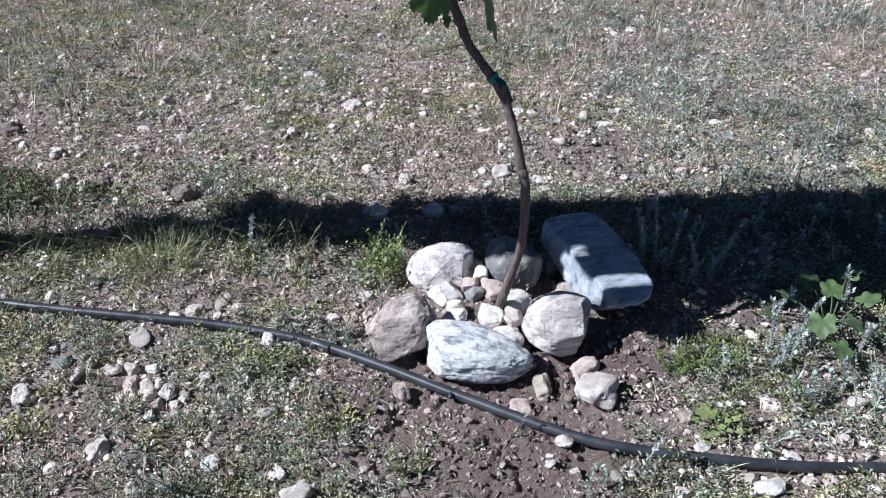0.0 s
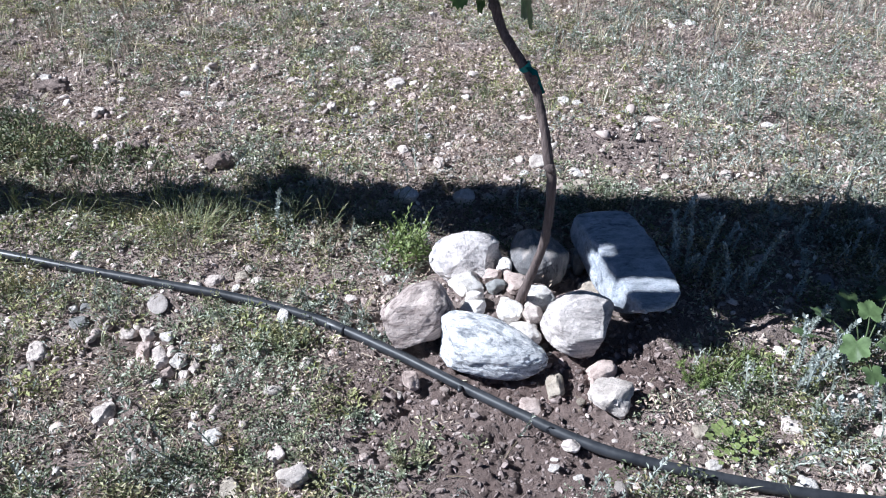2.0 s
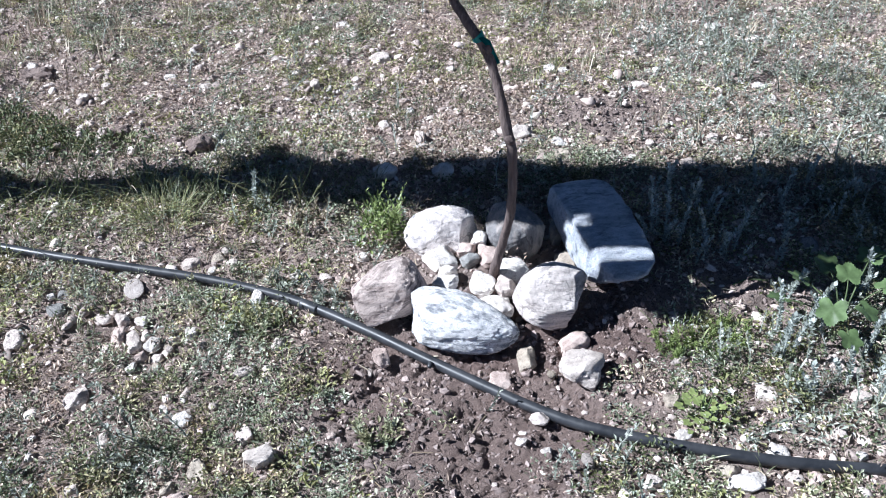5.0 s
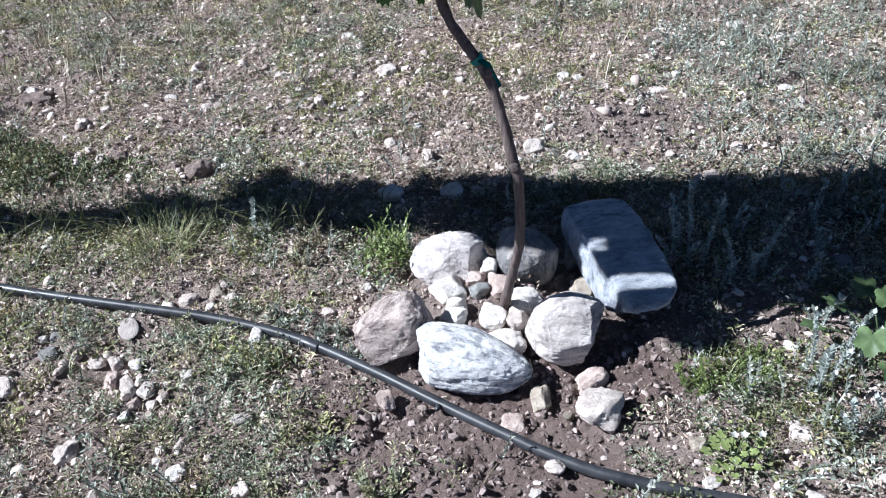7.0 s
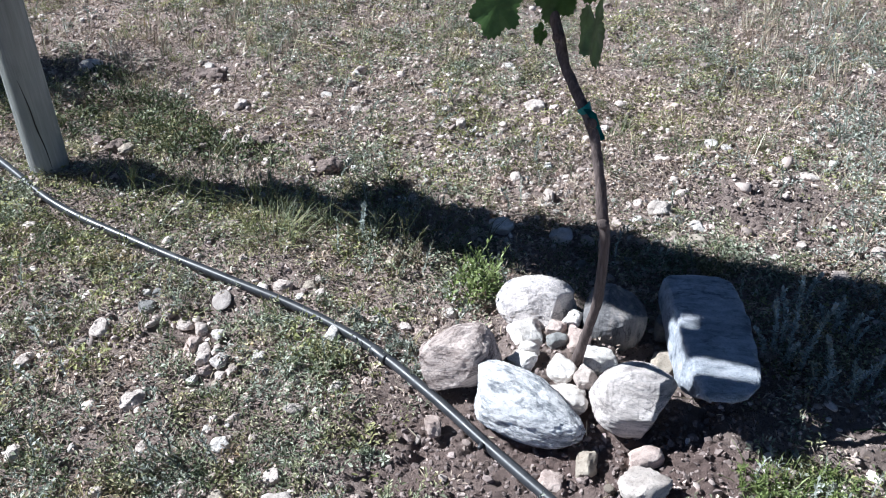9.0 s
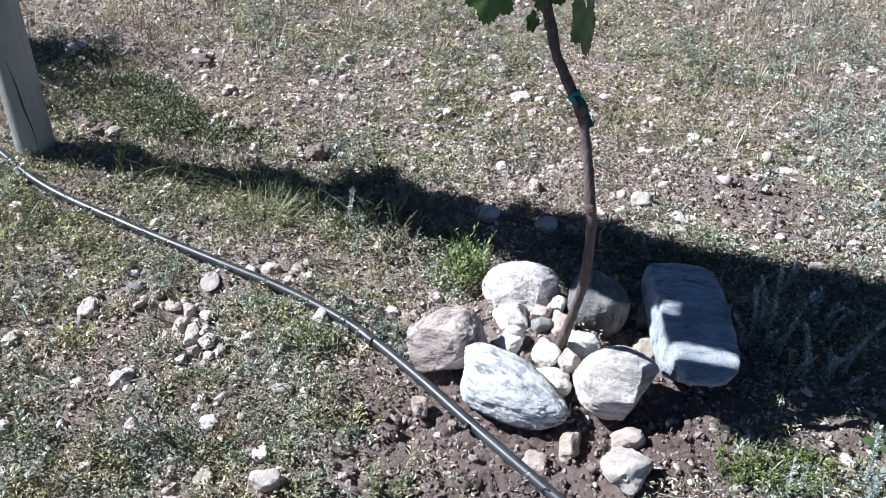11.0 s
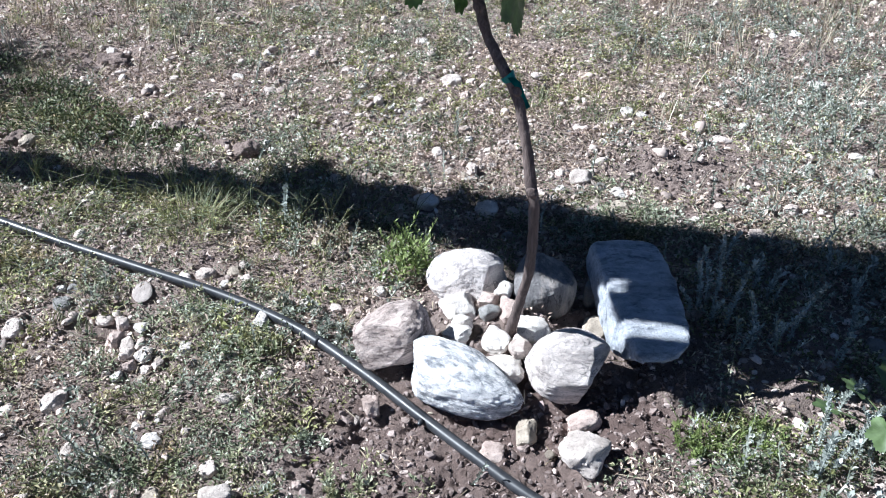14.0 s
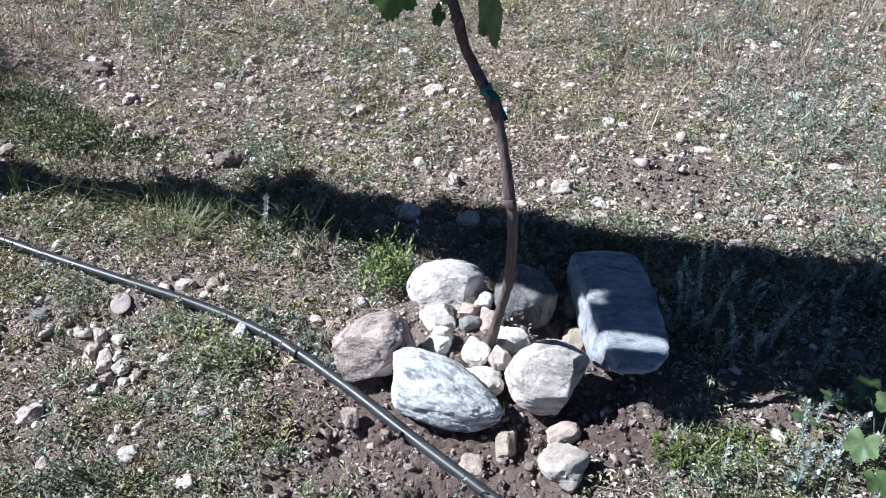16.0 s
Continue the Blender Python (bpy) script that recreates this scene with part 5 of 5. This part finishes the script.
def silvery(x, y):
    right = np.clip((np.asarray(x) - 0.15) / 0.5, 0, 1) * np.clip((np.asarray(y) - 0.25) / 0.5 + 0.6, 0, 1)
    return np.clip(2.2 * (field(x, y, 2.6, 41, 3) - 0.40 + 0.10 * right), 0, 1) * (0.22 + 0.78 * right) * (1 - 0.97 * bare(x, y)) + 0.60 * near(x, y, 0.66, -0.24, 0.26, 0.16, 0) + 0.30 * near(x, y, 0.66, 0.20, 0.34, 0.20, 0) + 0.9 * near(x, y, -0.625, -0.33, 0.07, 0.06, 0) + 0.7 * near(x, y, -0.80, -0.40, 0.06, 0.05, 0) + 0.5 * near(x, y, -0.49, -0.34, 0.05, 0.05, 0) + 0.6 * near(x, y, 0.16, -0.46, 0.08, 0.06, 0)


def stuff(name, me, label, category):
    tagged(new(name, me), label, category, kind="stuff")


def laid(name, variants, density, chance, mat, label, category, lo=0.7, hi=1.3, tilt=0.2):
    x, y = plan_points(density, chance)
    keep = clear_of(x, y, 0.008)
    x, y = x[keep], y[keep]
    s = rng.uniform(lo, hi, len(x))
    stuff(name, spread(name, variants, np.stack([x, y, height(x, y)], 1), np.repeat(s[:, None], 3, 1), tilt, mat), label, category)


def gravel():
    x, y = plan_points(3700, stony)
    size = np.clip(rng.lognormal(math.log(0.0080), 0.50, len(x)), 0.003, 0.032)
    sc = np.stack([size * rng.uniform(0.85, 1.5, len(x)), size * rng.uniform(0.7, 1.1, len(x)), size * rng.uniform(0.4, 0.8, len(x))], 1)
    at = np.stack([x, y, height(x, y) + sc[:, 2] * 0.25], 1)
    big = size > 0.015
    # the larger stones nearest to the vine are things of their own
    far = np.hypot(x + 0.1, (y - 0.1) * 0.8) + 9 * ~big
    singles = np.argsort(far)[:150]
    shapes, tones = chips(500, 2, 8), ("white", "cream", "pink", "tan", "grey", "beige", "cream", "pink")
    kinds = {}
    for k, n in enumerate(singles):
        shape, tone = k % 8, tones[(k * 5) % 8] if k % 3 else "cream"
        if (shape, tone) not in kinds:
            kinds[shape, tone] = triangles("stone", *shapes[shape], STONES[tone], True)
        ob = new("stone", kinds[shape, tone])
        ob.matrix_world = pose(x[n], y[n], at[n][2], 14 * math.sin(7 * k), 14 * math.cos(5 * k), 47 * k) @ Matrix.Diagonal((*sc[n], 1))
        tagged(ob, "small " + KNOWN[tone] + " " + WHERE["field"], "stone", "loose field stones")
    rest = big.copy()
    rest[singles] = False
    stuff("gravel", spread("gravel", shapes, at[rest], sc[rest], 0.3, GRAVEL, True), "pale and pinkish stones strewn on dry soil", "gravel")
    eight = (np.array([[1, 0, 0], [-1, 0, 0], [0, 1, 0], [0, -1, 0], [0, 0, 1], [0, 0, -1.0]]) * 0.5, np.array([[0, 2, 4], [2, 1, 4], [1, 3, 4], [3, 0, 4], [2, 0, 5], [1, 2, 5], [3, 1, 5], [0, 3, 5]]))
    four = (np.array([[0.55, 0.1, -0.2], [-0.35, 0.5, -0.25], [-0.3, -0.5, -0.2], [0.05, 0.05, 0.5]]), np.array([[0, 1, 3], [1, 2, 3], [2, 0, 3], [0, 2, 1]]))
    lumps = [(eight[0] * rng.uniform(0.6, 1.3, (6, 1)), eight[1]) for _ in range(6)] + [(four[0] * rng.uniform(0.7, 1.2, (4, 1)), four[1]) for _ in range(5)]
    mid = ~big & (size > 0.0078)
    stuff("gravel", spread("gravel", chips(600, 1, 8), at[mid], sc[mid], 0.4, GRAVEL), "fine pale gravel on dry soil", "gravel")
    small = ~big & ~mid
    stuff("gravel", spread("gravel", lumps[:6], at[small], sc[small] * 1.1, 0.4, GRAVEL), "grit of pale stone chips on dry soil", "gravel")
    x, y = plan_points(4700, lambda x, y: 0.95 - 0.72 * bare(x, y))
    size = np.clip(rng.lognormal(math.log(0.0056), 0.48, len(x)), 0.002, 0.016) * (1 - 0.35 * bare(x, y))
    sc = np.stack([size * 1.2, size, size * 0.8], 1)
    stuff("soil_crumbs", spread("soil_crumbs", lumps, np.stack([x, y, height(x, y) + size * 0.2], 1), sc, 0.8, CRUMB), "loose brown crumbs of soil", "soil")
    x, y = plan_points(12500, lambda x, y: 0.01 + 0.9 * np.clip(bare(x, y) * 1.3 - 0.2, 0, 1))
    size = np.clip(rng.lognormal(math.log(0.0044), 0.55, len(x)), 0.0022, 0.015)
    sc = np.stack([size * 1.4, size * 1.1, size * 0.7], 1)
    stuff("soil_clods", spread("soil_clods", chips(800, 1, 10, 6, 0.35), np.stack([x, y, height(x, y) - size * 0.10], 1), sc, 0.8, CLOD), "lumpy clods of brown soil", "soil")


def low_weeds():
    mats = [sprig_arrays(26, 0.026, 0.028, 0.0092, 0.42) for _ in range(8)] + [sprig_arrays(22, 0.018, 0.036, 0.0105, 0.32) for _ in range(5)] + [sprig_arrays(14, 0.020, 0.018, 0.0120, 0.48) for _ in range(2)]
    laid("ground_cover", mats, 1500, lambda x, y: leafy(x, y) * np.clip((np.asarray(y) + 0.1) / 0.5, 0.45, 1), COVER, "low small leaved grey green weeds covering the ground", "weeds", 0.6, 1.3, 0.2)
    fine = [sprig_arrays(26, 0.022, 0.026, 0.0074, 0.44) for _ in range(8)] + [sprig_arrays(20, 0.015, 0.034, 0.0085, 0.34) for _ in range(4)]
    laid("ground_cover", fine, 2600, lambda x, y: leafy(x, y) * np.clip((0.75 - np.asarray(y)) / 0.3, 0, 1), COVER, "fine mat of tiny leaved green weeds", "weeds", 0.6, 1.3, 0.2)
    dead = [sprig_arrays(15, 0.022, 0.016, 0.0095, 0.36) for _ in range(8)] + [sprig_arrays(13, 0.020, 0.026, 0.0120, 0.22) for _ in range(5)]
    laid("dry_weeds", dead, 2100, lambda x, y: np.clip(1.1 - 0.75 * leafy(x, y), 0.1, 1) * (1 - 0.93 * bare(x, y)) * (1 - 0.75 * near(x, y, 0.45, -0.25, 0.42, 0.20)) * np.clip(0.35 + 2.4 * (field(x, y, 3.1, 87, 3) - 0.36), 0.1, 1), DRY, "dead brown low weeds and curled dry leaves", "weeds", 0.6, 1.3, 0.3)
    broad = [sprig_arrays(16, 0.022, 0.022, 0.0105, 0.55) for _ in range(6)]
    laid("broad_weeds", broad, 1100, lambda x, y: np.clip(4 * (field(x, y, 4.2, 81, 3) - 0.47 + 0.10 * near(x, y, -1.15, 0.15, 0.45, 0.35, 0)), 0, 1) * np.clip((0.75 - np.asarray(y)) / 0.4, 0.1, 1) * np.clip((-0.2 - np.asarray(x)) / 0.3, 0.2, 1) * (1 - bare(x, y)), YELLOW, "broader leaved yellow green weeds", "weeds", 0.6, 1.3)
    dark = [sprig_arrays(34, 0.026, 0.030, 0.0075, 0.42) for _ in range(6)]
    laid("green_weeds", dark, 1500, lambda x, y: np.clip(5 * (field(x, y, 5.0, 71, 3) - 0.50), 0, 1) * np.clip((1.0 - np.asarray(y)) / 0.6 + 1.2 * near(x, y, -0.75, 1.75, 0.85, 0.22, 12), 0.20, 1) * (1 - bare(x, y)) * (1 - 0.6 * near(x, y, -0.70, 0.42, 0.75, 0.24, -10)), BUSH, "clumps of darker green low weeds", "weeds", 0.6, 1.3)
    spikes = [spike_arrays(30, 0.055, 0.0085, 0.45, 0.4, 0.3) for _ in range(5)] + [sprig_arrays(30, 0.022, 0.028, 0.0090, 0.36) for _ in range(6)]
    laid("silver_weeds", spikes, 1500, lambda x, y: silvery(x, y) * (0.75 + 0.55 * open_right(x, y)), SILVER, "small silvery woolly weeds", "weeds", 0.5, 1.45, 0.25)
    blades = [blade_arrays(9, 0.045, 0.0018, 0.8, 0.012) for _ in range(8)]
    laid("thin_grass", blades, 700, lambda x, y: np.clip(2.2 * (field(x, y, 2.0, 51, 3) - 0.45), 0, 1) * (1 - bare(x, y)), GRASS, "thin scattered grass blades", "grass", 0.5, 1.2)
    stalks = [blade_arrays(6, 0.085, 0.0022, 0.35, 0.020) for _ in range(6)]
    laid("dry_stalks", stalks, 420, lambda x, y: np.clip(3.2 * (field(x, y, 1.6, 97, 2) - 0.45), 0, 1) * np.clip((np.asarray(y) - 0.9) / 0.7, 0.02, 1), STRAW, "thin pale upright stalks of dead grass", "grass", 0.5, 1.2)
    mats = [sprig_arrays(16, 0.016, 0.012, 0.010, 0.4) for _ in range(6)]
    laid("yellow_weeds", mats, 1500, lambda x, y: np.clip(3 * (field(x, y, 2.7, 61, 3) - 0.53 + 0.09 * np.clip((y - 0.6) / 0.6, 0, 1)), 0, 1) * (1 - bare(x, y)) * (1 - 0.8 * open_right(x, y)), YELLOW, "yellowing low weeds", "weeds", 0.6, 1.3)


def litter():
    straw = (np.array([[-0.5, -0.02, 0], [0.5, -0.012, 0.02], [0.5, 0.012, 0.02], [-0.5, 0.02, 0], [0, 0, 0.03]]), np.array([[0, 1, 4], [1, 2, 4], [2, 3, 4], [3, 0, 4]]))
    x, y = plan_points(1600, lambda x, y: (0.8 - 0.72 * bare(x, y)) * (1 - 0.6 * near(x, y, 0.45, -0.25, 0.42, 0.20)))
    ln = np.clip(rng.lognormal(math.log(0.018), 0.6, len(x)), 0.006, 0.10)
    sc = np.stack([ln, np.full(len(x), 0.06), np.full(len(x), 0.08)], 1)
    stuff("dry_litter", spread("dry_litter", [straw], np.stack([x, y, height(x, y) + 0.005], 1), sc, 0.2, STRAW), "dry stems and straw litter", "litter")


gravel()
low_weeds()
litter()
